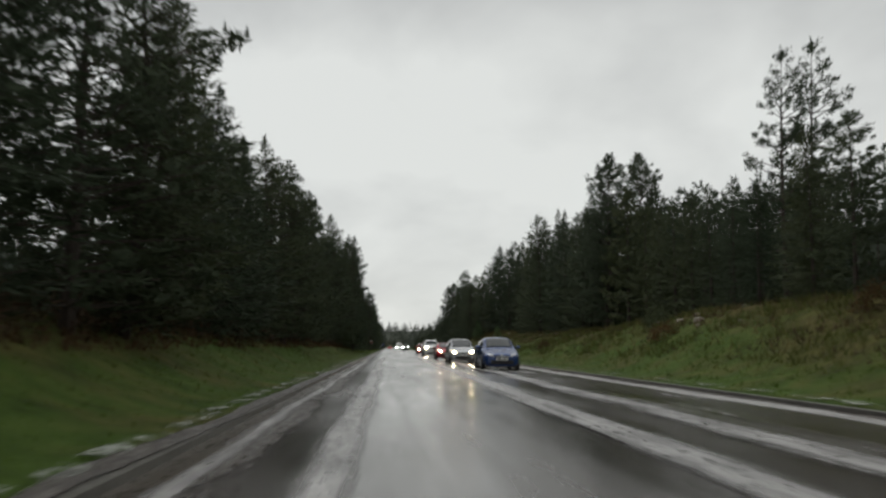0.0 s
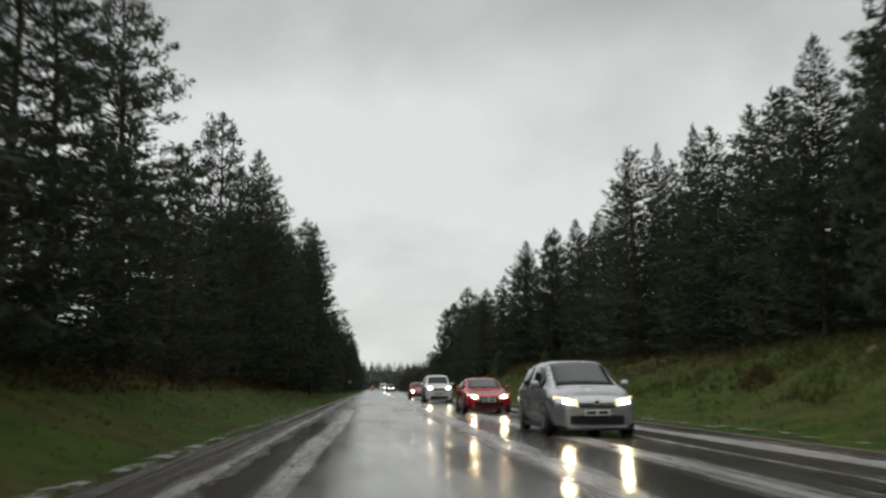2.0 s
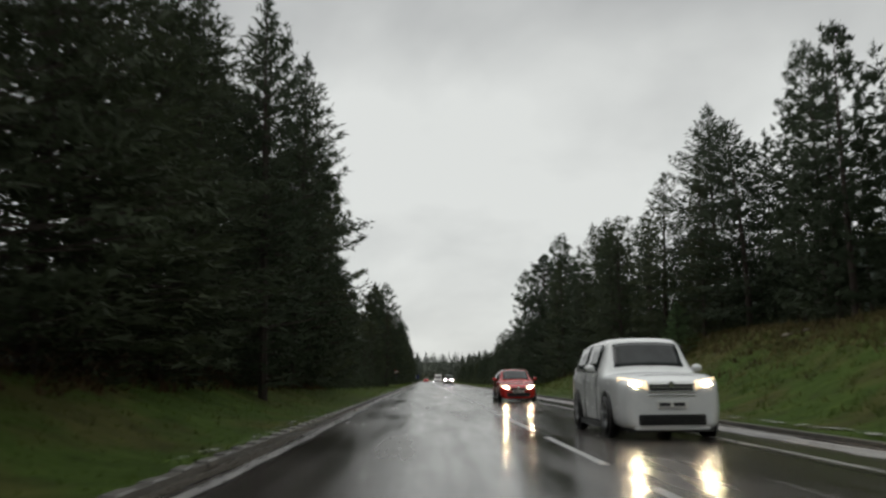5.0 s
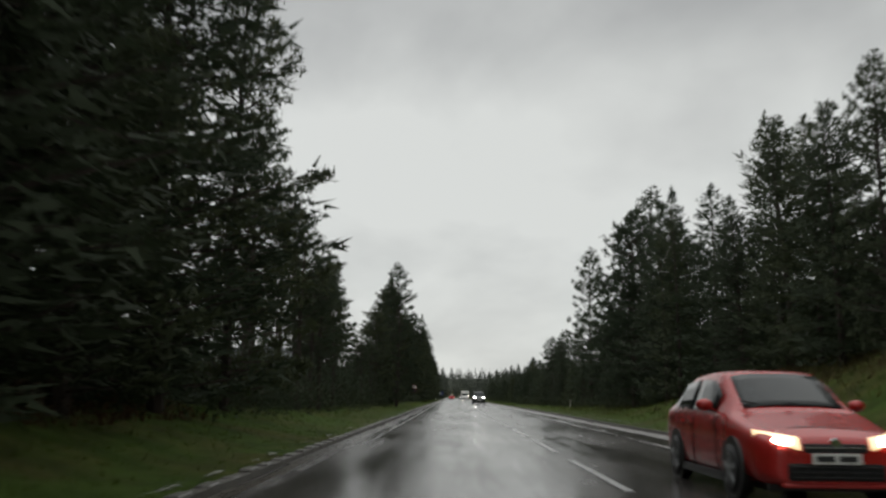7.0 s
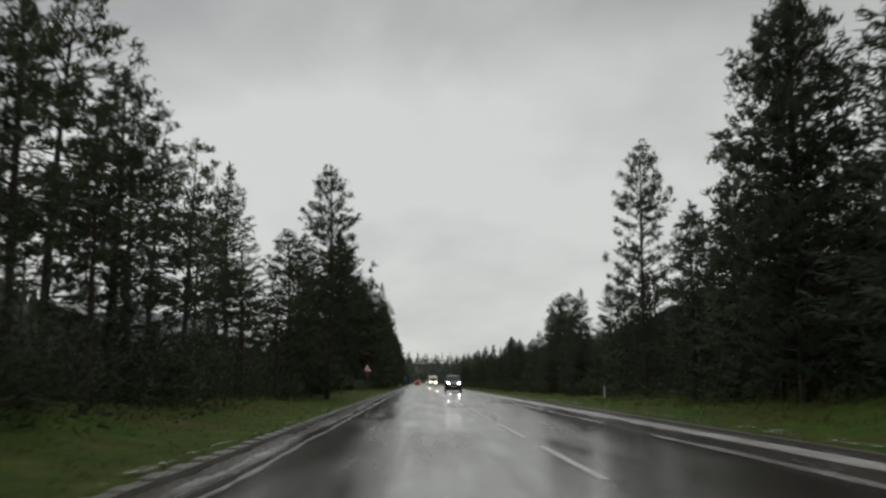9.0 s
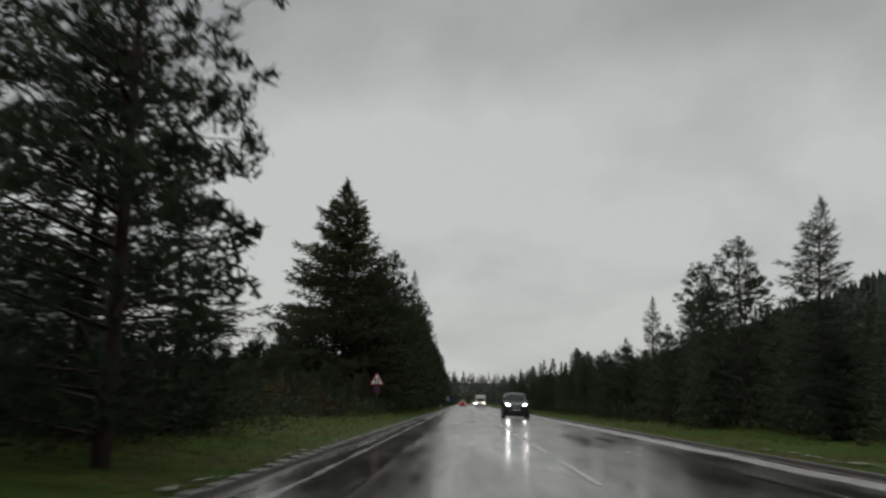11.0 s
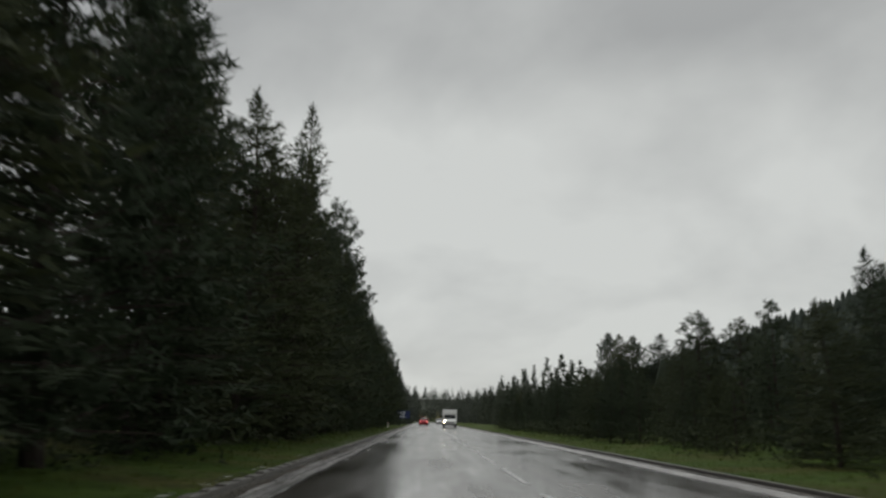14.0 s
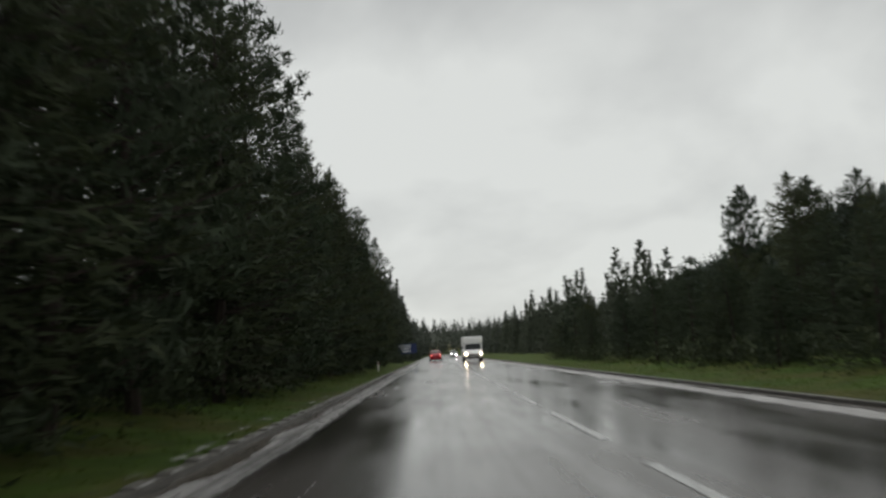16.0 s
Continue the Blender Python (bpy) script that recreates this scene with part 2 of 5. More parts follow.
TRAIL, ROAD_MUD, THROWN = trail_look(), mud_look(), thrown_slush()
ROAD, PATCH, PAINT, TURF, BARK, KERB = wet_road(), wet_patch(), paint_look(), turf(), bark(), kerb_look()
SPRUCE = needles("spruce_needles", (0.033, 0.044, 0.026), (0.043, 0.057, 0.032))
PINE = needles("pine_needles", (0.036, 0.048, 0.028), (0.047, 0.062, 0.035))
YOUNG = needles("young_needles", (0.060, 0.110, 0.045), (0.120, 0.190, 0.080))
GRASS = needles("grass_blades", (0.036, 0.064, 0.010), (0.066, 0.102, 0.019))
OLIVE = needles("tussock_grass", (0.045, 0.058, 0.012), (0.120, 0.122, 0.036))
STRAW = needles("dry_grass", (0.060, 0.048, 0.020), (0.150, 0.125, 0.055))
HEATH = needles("brown_heath", (0.035, 0.022, 0.014), (0.085, 0.056, 0.032))
# distance haze is put into these two colours: paler, greyer needles, the second more so
HAZED_GREEN = needles("hazed_needles", (0.044, 0.056, 0.040), (0.066, 0.080, 0.058))
HAZED_GREY = needles("haze_grey_needles", (0.054, 0.066, 0.056), (0.084, 0.098, 0.083))
BRACKEN = needles("bracken", (0.030, 0.020, 0.010), (0.110, 0.062, 0.026))
RUBBER = plain("rubber", (0.014, 0.014, 0.014), 0.6)
TRIM = plain("black_plastic", (0.018, 0.018, 0.018), 0.35)
INTAKE = plain("intake_black", (0.008, 0.008, 0.008), 0.8)
ALLOY = plain("alloy", (0.42, 0.43, 0.44), 0.3, 0.9)
CHROME = plain("chrome", (0.6, 0.6, 0.6), 0.15, 1.0, 0.1)
GLASS = glass_look()
LENS = plain("lamp_lens", (0.30, 0.31, 0.32), 0.08, 0.5, 0.1)
HEAD = lamp_glow("headlight_beam", (1.0, 0.80, 0.48), 420.0)
HEAD_COOL = lamp_glow("headlight_cool", (0.98, 0.97, 0.92), 360.0)
LENS_WARM = lamp_glow("lit_lens", (1.0, 0.70, 0.34), 1.3)
LENS_COOL = lamp_glow("lit_cool_lens", (0.96, 0.97, 0.92), 1.6)
TAIL = lamp_glow("tail_lamp", (1.0, 0.05, 0.03), 2.0)
PLATE = plain("plate_white", (0.62, 0.62, 0.58), 0.35, 0.0, 0.1)
INK = plain("dark_print", (0.02, 0.02, 0.02), 0.5)

# ---- tools for building ----


def mesh_object(name, verts, faces, material, parent=None, label="", smooth=False):
    me = bpy.data.meshes.new(name)
    me.from_pydata([tuple(v) for v in verts], [], [tuple(f) for f in faces])
    me.materials.append(material)
    if smooth:
        me.polygons.foreach_set("use_smooth", [True] * len(me.polygons))
    me.update()
    ob = new(name, me)
    if parent is not None:
        ob.parent = parent
    return tagged(ob, label)


def part(name, bm, material, parent=None, label="", smooth=False, bevel=0.0):
    if bevel:
        bmesh.ops.bevel(bm, geom=list(bm.edges), offset=bevel, segments=2, affect="EDGES", profile=0.6)
    me = bpy.data.meshes.new(name)
    bm.to_mesh(me)
    bm.free()
    me.materials.append(material)
    if smooth:
        me.polygons.foreach_set("use_smooth", [True] * len(me.polygons))
    ob = new(name, me)
    if parent is not None:
        ob.parent = parent
    return tagged(ob, label)


def tri_mesh(name, tris, material, out=None):
    """A mesh of loose triangles, from an array of n x 3 x 3; out gives the way that each one's spray faces."""
    n = len(tris)
    if out is not None:
        flat = np.cross(tris[:, 1] - tris[:, 0], tris[:, 2] - tris[:, 0])
        flat /= np.linalg.norm(flat, axis=1, keepdims=True) + 1e-9
        turn = (flat * out).sum(1) < 0
        tris = np.where(turn[:, None, None], tris[:, ::-1], tris)
        flat = np.where(turn[:, None], -flat, flat)
        soft = flat * 0.16 + out
        soft /= np.linalg.norm(soft, axis=1, keepdims=True) + 1e-9
    me = bpy.data.meshes.new(name)
    me.vertices.add(n * 3)
    me.vertices.foreach_set("co", np.ascontiguousarray(tris, dtype=np.float32).ravel())
    me.loops.add(n * 3)
    me.loops.foreach_set("vertex_index", np.arange(n * 3, dtype=np.int32))
    me.polygons.add(n)
    me.polygons.foreach_set("loop_start", np.arange(0, n * 3, 3, dtype=np.int32))
    me.materials.append(material)
    me.update()
    if out is not None:
        me.polygons.foreach_set("use_smooth", np.ones(n, dtype=bool))
        me.normals_split_custom_set(np.repeat(soft, 3, 0).tolist())
    return me


def facing(tris, rise=0.3):
    """The way out from the stem, for the sprays of one upright plant."""
    d = tris.mean(1)
    d[:, 2] = 0
    d /= np.linalg.norm(d, axis=1, keepdims=True) + 1e-9
    d[:, 2] = rise
    return d / np.linalg.norm(d, axis=1, keepdims=True)


def box(bm, size, at, turn=None):
    m = Matrix.Translation(at) @ (turn or Matrix()) @ Matrix.Diagonal((*size, 1))
    return bmesh.ops.create_cube(bm, size=1, matrix=m)["verts"]


def rod(bm, r1, r2, a, b, sides=10):
    a, b = Vector(a), Vector(b)
    d = b - a
    m = Matrix.Translation((a + b) / 2) @ d.to_track_quat("Z", "Y").to_matrix().to_4x4()
    return bmesh.ops.create_cone(bm, cap_ends=True, segments=sides, radius1=r1, radius2=r2, depth=d.length, matrix=m)["verts"]


def ease(a, b, v):
    s = np.clip((np.asarray(v, float) - a) / (b - a), 0, 1)
    return s * s * (3 - 2 * s)


# ---- the lie of the land ----
KERB_L, KERB_R = -4.78, 4.45
# tops of the banks beside the road, along it
BANK_L = ((-30, 40, 80, 110, 140, 200, 1000), (1.5, 1.6, 1.6, 1.2, 0.55, 0.35, 0.35))
BANK_R = ((-30, 20, 32, 60, 90, 115, 130, 142, 165, 200, 1000), (2.2, 2.4, 2.9, 2.3, 2.5, 3.1, 3.2, 2.6, 0.5, 0.15, 0.15))


def land(x, y):
    x, y = np.asarray(x, float), np.asarray(y, float)
    left = np.interp(y, *BANK_L) * ease(0.6, 5.4, -x + KERB_L) + 0.07
    right = np.interp(y, *BANK_R) * ease(0.7, 8.6, x - KERB_R) + 0.05
    z = np.where(x < 0, left, right)
    z = np.where((x > KERB_L - 0.02) & (x < KERB_R + 0.02), -0.12, z)
    lump = 0.10 * np.sin(x * 0.9 + 1.3 * np.sin(y * 0.21)) * np.sin(y * 0.47 + 0.8 * np.sin(x * 0.4))
    z = z + lump * ease(1.0, 5.0, np.abs(x) - 4.8) * (0.4 + 0.6 * (np.abs(x) < 40))
    # wooded hills: one on each hand, and a rise where the road leaves sight
    z = z + 88 * np.exp(-((x - 330) / 190) ** 2 - ((y - 640) / 260) ** 2) * ease(40, 150, x)
    z = z + 80 * np.exp(-((x + 330) / 150) ** 2 - ((y - 560) / 200) ** 2) * ease(60, 200, -x)
    z = z + 22 * ease(640, 1150, y)
    return z


def sheet():
    xs = np.unique(np.concatenate([np.linspace(-1400, -60, 24), np.linspace(-60, -14, 18), np.linspace(-14, KERB_L - 0.03, 22), [KERB_L, KERB_R],
                                   np.linspace(KERB_R + 0.03, 18, 26), np.linspace(18, 60, 16), np.linspace(60, 1400, 36)]))
    ys = np.unique(np.concatenate([np.linspace(-400, -12, 8), np.arange(-12, 340, 1.6), np.linspace(340, 700, 50), np.linspace(700, 2200, 30)]))
    gx, gy = np.meshgrid(xs, ys)
    gz = land(gx, gy)
    v = np.stack([gx, gy, gz], -1).reshape(-1, 3)
    nx = len(xs)
    f = [(j * nx + i, j * nx + i + 1, (j + 1) * nx + i + 1, (j + 1) * nx + i) for j in range(len(ys) - 1) for i in range(nx - 1)]
    return mesh_object("ground", v, f, TURF, smooth=True)


tagged(sheet(), "rough green verge and grassy banks rising beside the road", "ground", kind="structure")


def ribbon(name, x0, x1, y0, y1, z, material, step=4.0, ragged=0.0, seed=0, parent=None, drop=0.0):
    """A thin strip along the road, with sides that go down by drop."""
    rng = np.random.default_rng(seed)
    ys = np.arange(y0, y1 + step * 0.5, step)
    n = len(ys)
    wl = np.convolve(rng.normal(0, 1, n + 4), np.ones(5) / 5 ** 0.5, "valid") * ragged if ragged else np.zeros(n)
    wr = np.convolve(rng.normal(0, 1, n + 4), np.ones(5) / 5 ** 0.5, "valid") * ragged if ragged else np.zeros(n)
    wl = wl + rng.normal(0, ragged * 0.5 + 1e-9, n)
    wr = wr + rng.normal(0, ragged * 0.5 + 1e-9, n)
    v, f = [], []
    for i, y in enumerate(ys):
        a, b = x0 + wl[i], max(x1 + wr[i], x0 + wl[i] + 0.03)
        v += [(a, y, z - drop), (a, y, z), (b, y, z), (b, y, z - drop)]
    for i in range(n - 1):
        k = 4 * i
        f += [(k + 1, k + 2, k + 6, k + 5)]
        if drop:
            f += [(k, k + 1, k + 5, k + 4), (k + 2, k + 3, k + 7, k + 6)]
    if drop:
        f += [(0, 3, 2, 1), (4 * n - 4, 4 * n - 3, 4 * n - 2, 4 * n - 1)]
    return mesh_object(name, v, f, material, parent)


road = tagged(ribbon("road", KERB_L, KERB_R, -60, 720, 0.0, ROAD, 8.0, drop=0.3), "rain-soaked dark asphalt road with a mirror-like water film", "road", kind="structure")
ribbon("asphalt_patch", -4.66, -3.15, 163.0, 228.0, 0.004, PATCH, 1.2, 0.05, 5, road, 0.004)
ribbon("edge_line", -4.14, -4.05, 128.0, 700, 0.008, worn_line(), 0.5, 0.022, 6, road, 0.003)
ribbon("edge_strip", 3.68, 4.22, -40, 700, 0.006, margin_look(), 0.6, 0.035, 7, road, 0.005)
# meltwater and slush left between the wheel tracks
SLUSHES = ((-3.75, -2.95, -20, 100, 0.03), (-0.65, 0.35, -20, 96, 0.04), (0.85, 1.95, -20, 92, 0.04), (-4.55, -4.15, -20, 124, 0.03), (2.50, 3.00, 40, 205, 0.02), (-4.40, -3.92, 236, 420, 0.03))


def smear(name, label, category, group, material, x0, x1, y0, y1, z, ragged, seed, thick=0.0, crown=0.006, walled=False):
    """A thin trail along the road whose cover thins out towards its rims; walled: thick up to its kerb side."""
    r2 = np.random.default_rng(seed)
    ys = np.arange(y0, y1, 0.5)
    n = len(ys)
    sway = lambda: np.convolve(r2.normal(0, 1, n + 8), np.ones(9) / 3, "valid") * ragged
    a, b = x0 + (0 if walled else 1) * sway(), x1 + sway()
    fade = np.minimum(1, (y1 - ys) / 25)
    v, f, c = [], [], []
    for i in range(n):
        for k in range(7):
            t = k / 6
            u = 0.5 + t / 2 if walled else t
            v.append((a[i] + (b[i] - a[i]) * t, ys[i], z + crown * math.sin(math.pi * u)))
            c.append((math.sin(math.pi * u) ** 0.8 * 1.1 - 0.35) * fade[i] - 0.6 * (1 - fade[i]) + thick)
    for i in range(n - 1):
        for k in range(6):
            p = 7 * i + k
            f.append((p, p + 1, p + 8, p + 7))
    o = mesh_object(name, v, f, material, smooth=True)
    o.data.attributes.new("cover", "FLOAT", "POINT").data.foreach_set("value", c)
    return tagged(o, label, category, group, "stuff")


for k, (a, b, c, d, r) in enumerate(SLUSHES):
    smear("slush_trail", "pale wet slush trail between wheel tracks on the road", "slush", "slush trails", TRAIL, a, b, c, d, 0.013 + 0.001 * k, r, 20 + k, -0.22 if k == 4 else 0.0)


def dashes():
    first = None
    for k in range(-33, 57):
        y = 212.3 + 7.2 * k
        if y < -20:
            continue
        if first is None:
            bm = bmesh.new()
            box(bm, (0.12, 5.0, 0.004), (0, 2.5, 0.004))
            first = part("centre_dash", bm, PAINT, road)
            first.location = (0, y, 0)
        else:
            o = first.copy()
            scene.collection.objects.link(o)
            o.location = (0, y, 0)


dashes()

# ---- conifers ----


def turned(d, rng, spread):
    """Directions scattered about d (n x 3)."""
    v = d + rng.normal(0, spread, d.shape)
    return v / np.linalg.norm(v, axis=1, keepdims=True)


def blades(at, way, length, width, rng):
    """Thin triangles that start at at and point along way."""
    side = np.cross(way, rng.normal(0, 1, way.shape))
    side /= np.linalg.norm(side, axis=1, keepdims=True) + 1e-9
    return np.stack([at - side * width[:, None], at + side * width[:, None], at + way * length[:, None]], 1)


def tube(v, f, path, r0, r1, sides=5):
    path = [Vector(p) for p in path]
    base = len(v)
    for i, p in enumerate(path):
        d = (path[min(i + 1, len(path) - 1)] - path[max(i - 1, 0)]).normalized()
        q = d.to_track_quat("Z", "Y")
        r = r0 + (r1 - r0) * i / (len(path) - 1)
        for k in range(sides):
            a = 2 * math.pi * k / sides
            v.append(tuple(p + q @ Vector((math.cos(a) * r, math.sin(a) * r, 0))))
    for i in range(len(path) - 1):
        for k in range(sides):
            a, b = base + i * sides + k, base + i * sides + (k + 1) % sides
            f.append((a, b, b + sides, a + sides))
    f.append(tuple(base + (len(path) - 1) * sides + k for k in range(sides)))


def conifer(seed, reach, bare, gap, limbs, power, droop, tuft, rich, hold, lift=0.25, height=14.0, snags=0, twigs=5.0, thick=1.0, clump=0):
    """Stem and limbs (verts, faces each) and needle triangles of one tree, 14 m tall at full size.
    Each bough is a flat, ragged fan of needles that starts at hold along it, with twigs pairs and rich single shoots a metre; clump: shoots in each of a pine's tufts instead."""
    rng = np.random.default_rng(seed)
    stem_v, stem_f, limb_v, limb_f, leaves = [], [], [], [], []
    bend = rng.normal(0, 0.10, 2)

    def stem(z):
        s = z / height
        return np.array([bend[0] * s * s * 3, bend[1] * math.sin(s * 3.0) * 1.5, z])

    tube(stem_v, stem_f, [stem(z) for z in np.linspace(-0.6, height * 0.99, 9)], 0.19, 0.015, 7)
    for k in range(snags):
        # dead sticks below the crown
        z, a, ln = height * rng.uniform(0.10, bare + 0.08), rng.uniform(0, 6.28), reach * rng.uniform(0.25, 0.75)
        p0 = stem(z)
        tip = p0 + np.array([math.cos(a) * ln, math.sin(a) * ln, ln * rng.uniform(-0.25, 0.25)])
        tube(limb_v, limb_f, [p0, (p0 + tip) / 2 + rng.normal(0, 0.06, 3), tip], 0.024, 0.006, 3)
    z = height * bare + 0.2
    whorl = rng.uniform(0, 6.28)
    lop = rng.uniform(0, 6.28)
    up_z = np.array([0.0, 0.0, 1.0])
    while z < height - 0.25:
        s = (z - height * bare) / (height * (1 - bare))
        r = reach * ((1 - s) ** power) * (0.55 + 0.45 * min(1, s * 5 + 0.25)) + 0.10
        r *= (1 + 0.10 * math.sin(z * 1.9 + seed)) * min(1.0, (1 - s) / 0.22) ** 0.45
        whorl += rng.uniform(0.5, 1.3)
        n = max(3, int(round(limbs + rng.uniform(-1, 1) - 1.5 * s)))
        for k in range(n):
            if rng.random() > 0.93:
                continue
            a = whorl + 6.28 * k / n + rng.normal(0, 0.25)
            ln = r * rng.uniform(0.66, 1.16) * (1 + 0.14 * math.cos(a - lop))
            up = droop + 1.0 * s ** 2.6 + rng.normal(0, 0.15)
            out = np.array([math.cos(a), math.sin(a), 0.0])
            side = np.array([-out[1], out[0], 0.0])
            p0 = stem(z + rng.uniform(-0.2, 0.2))
            along = lambda t: p0 + out * (ln * t) + up_z * (ln * (up * t + 0.22 * t * t))
            if ln > 0.9:
                tube(limb_v, limb_f, [along(0), along(0.95)], 0.012 + 0.012 * ln, 0.005, 3)
            # the fan: side twigs in herringbone, longest past the middle, some hanging a little
            half = lambda t: (ln * 0.30 + 0.08) * np.clip(1.25 - np.abs(t - 0.55) * 1.7, 0.25, 1)
            if clump:
                c = max(1, int(round(ln * 2.8 + 0.4)))
                t = hold + (1.0 - hold) * np.sqrt(rng.uniform(0.04, 1.0, c))
                t[0] = 1.0
                v = rng.uniform(-1, 1, c)
                v[0] *= 0.2
                mid = np.array([along(q) for q in t]) + side * (v * half(t))[:, None] + up_z * rng.normal(0.03, 0.07, c)[:, None]
                mid = np.repeat(mid, clump, 0) + rng.normal(0, 0.095, (c * clump, 3)) * np.array([1.15, 1.15, 0.8])
                d = turned(np.repeat((out * 0.5 + up_z * (0.30 + 0.45 * s))[None], len(mid), 0), rng, 0.6)
                size = tuft * rng.uniform(0.6, 1.1, len(mid)) * (0.78 + 0.22 * (1 - s))
                leaves.append(blades(mid - d * size[:, None] * 0.4, d, size, size * rng.uniform(0.11, 0.19, len(mid)) * thick, rng))
                continue
            pairs = max(2, int(round(ln * (1 - hold) * twigs)))
            for row in (0.0, 0.55) if ln > 0.7 else (0.0,):
                t = np.repeat(hold + (1.0 - hold) * (np.arange(pairs) + rng.uniform(0, 1)) / pairs, 2) + rng.normal(0, 0.03, 2 * pairs)
                v = np.tile([-1.0, 1.0], pairs)
                root = np.array([along(q) for q in t]) + side * (v * half(t) * row)[:, None] + out * (half(t) * row * 0.7)[:, None] + up_z * rng.normal(-0.02, 0.09, 2 * pairs)[:, None]
                d = turned(out * 0.8 + side * v[:, None] * 0.9 + up_z * (-0.12 + 0.35 * s + 0.9 * lift), rng, 0.45)
                size = np.minimum(half(t) * rng.uniform(0.55, 1.0, len(t)), 0.30 * thick) * rng.uniform(0.8, 1.2, len(t)) + 0.10
                leaves.append(blades(root, d, size, np.minimum(0.045, size * 0.15) * rng.uniform(0.7, 1.25, len(t)) * thick, rng))
            # shoots round its rim and along its back
            m = max(4, int(round((ln + 0.25) * rich * (0.8 + 0.9 * s))))
            t = hold + (1.02 - hold) * np.sqrt(rng.uniform(0.0, 1.0, m))
            t[:2] = 1.0
            v = rng.uniform(-1, 1, m)
            v[:2] *= 0.3
            at = np.array([along(q) for q in t]) + side * (v * half(t))[:, None] + up_z * rng.normal(-0.02, 0.05, m)[:, None]
            d = out * (0.9 - 0.35 * np.abs(v))[:, None] + side * (v * 0.75)[:, None] + up_z * (lift + 0.5 * s)
            d = turned(d, rng, 0.40)
            size = tuft * rng.uniform(0.6, 1.25, m) * (0.80 + 0.20 * (1 - s))
            leaves.append(blades(at - d * size[:, None] * 0.3, d, size, size * rng.uniform(0.09, 0.16, m), rng))
        z += gap * rng.uniform(0.65, 1.35) * (1.05 - 0.55 * s)
    at = np.repeat([stem(height * 0.955)], 18, 0) + np.stack([np.zeros(18), np.zeros(18), np.linspace(0, height * 0.045, 18)], 1)
    d = turned(np.repeat([[0.0, 0.0, 1.0]], 18, 0), rng, 0.5)
    leaves.append(blades(at, d, np.full(18, 0.32), np.full(18, 0.035), rng))
    return stem_v, stem_f, limb_v, limb_f, np.concatenate(leaves)


# seed, reach, bare stem, gap of the whorls, limbs, power, droop, shoot length, shoots a metre, hold, lift of the shoots
KINDS = {
    "spruce": (3, 3.2, 0.02, 0.50, 7, 0.76, -0.22, 0.30, 8, 0.10, 0.05),
    "dense": (8, 3.4, 0.02, 0.48, 7, 0.68, -0.08, 0.32, 8, 0.10, 0.20),
    "giant": (5, 4.9, 0.03, 0.37, 10, 0.95, -0.18, 0.34, 10, 0.12, 0.05),
    "bulky": (44, 4.2, 0.04, 0.44, 8, 0.66, 0.04, 0.36, 9, 0.12, 0.35),
    "slim": (14, 2.5, 0.03, 0.48, 6, 0.74, -0.08, 0.28, 9, 0.10, 0.15),
    "pine": (21, 3.2, 0.03, 0.54, 6, 0.64, 0.04, 0.34, 9, 0.14, 0.40),
    "open": (27, 2.9, 0.32, 0.66, 5, 0.68, 0.04, 0.34, 12, 0.34, 0.40),
    "tall": (35, 2.6, 0.44, 0.60, 5, 0.60, 0.10, 0.34, 12, 0.36, 0.40),
}
SNAGS = {"open": 22, "tall": 26}
TWIGS = {"giant": 6.6, "bulky": 6.0}
LABELS = {
    "spruce": "dark green spruce with drooping layered branches at the wood's edge",
    "dense": "broad dense dark conifer with branches down to the ground",
    "giant": "very broad tall spruce with long drooping dark branches",
    "bulky": "bulky Scots pine with heavy foliage down to the ground",
    "slim": "slim pointed dark green spruce standing in the wood's edge",
    "pine": "Scots pine with clumped needles and upturned shoots",
    "open": "open-crowned pine with bare lower trunk and gaps of sky",
    "tall": "tall bare-stemmed pine with its crown high up",
}


def wood_mesh(name, v, f):
    me = bpy.data.meshes.new(name)
    me.from_pydata(v, [], f)
    me.materials.append(BARK)
    return me


MODELS = {}
for kind, spec in KINDS.items():
    for level in ("full", "plain") if kind not in ("giant", "bulky") else ("full",):
        shape = list(spec)
        if level == "plain":
            shape[5] = spec[5] * 0.84
            shape[0], shape[3], shape[7], shape[8] = spec[0] + 100, spec[3] * 1.15, spec[7] * 1.25, spec[8] * 0.6
        sv, sf, lv, lf, leaf = conifer(*shape, snags=SNAGS.get(kind, 0), twigs=TWIGS.get(kind, 4.2) if level == "full" else 3.0, thick=1.0 if level == "full" else 1.3, clump=(12 if level == "full" else 8) if kind in ("pine", "open", "tall", "bulky") else 0)
        leafy = SPRUCE if kind in ("spruce", "dense", "slim", "giant") else PINE
        MODELS[kind, level] = (wood_mesh("trunk", sv, sf), wood_mesh("boughwork", lv, lf), tri_mesh("crown", leaf, leafy, facing(leaf)))


def tree(kind, x, y, top, turn, wide=1.0, level="full", clear=5.3):
    """One tree whose tip is top metres above the road."""
    z = float(land(x, y))
    h = max(1.2, top - z)
    if x < 0:
        # branches facing the road stop short of the kerb
        wide = min(wide, (abs(x) - clear) / (KINDS[kind][1] * h / 14 * 0.95))
    base = new("conifer")
    base.matrix_world = Matrix.LocRotScale((x, y, z), Euler((0, 0, turn)), (h / 14 * wide,) * 2 + (h / 14,))
    for me, name in zip(MODELS[kind, level], ("trunk", "boughwork", "crown")):
        if name == "boughwork" and level == "plain":
            continue
        o = new(name, me)
        o.parent = base
        if name != "trunk":
            tagged(o, kind="stuff")
    return tagged(base, LABELS[kind], "tree", "roadside conifers")


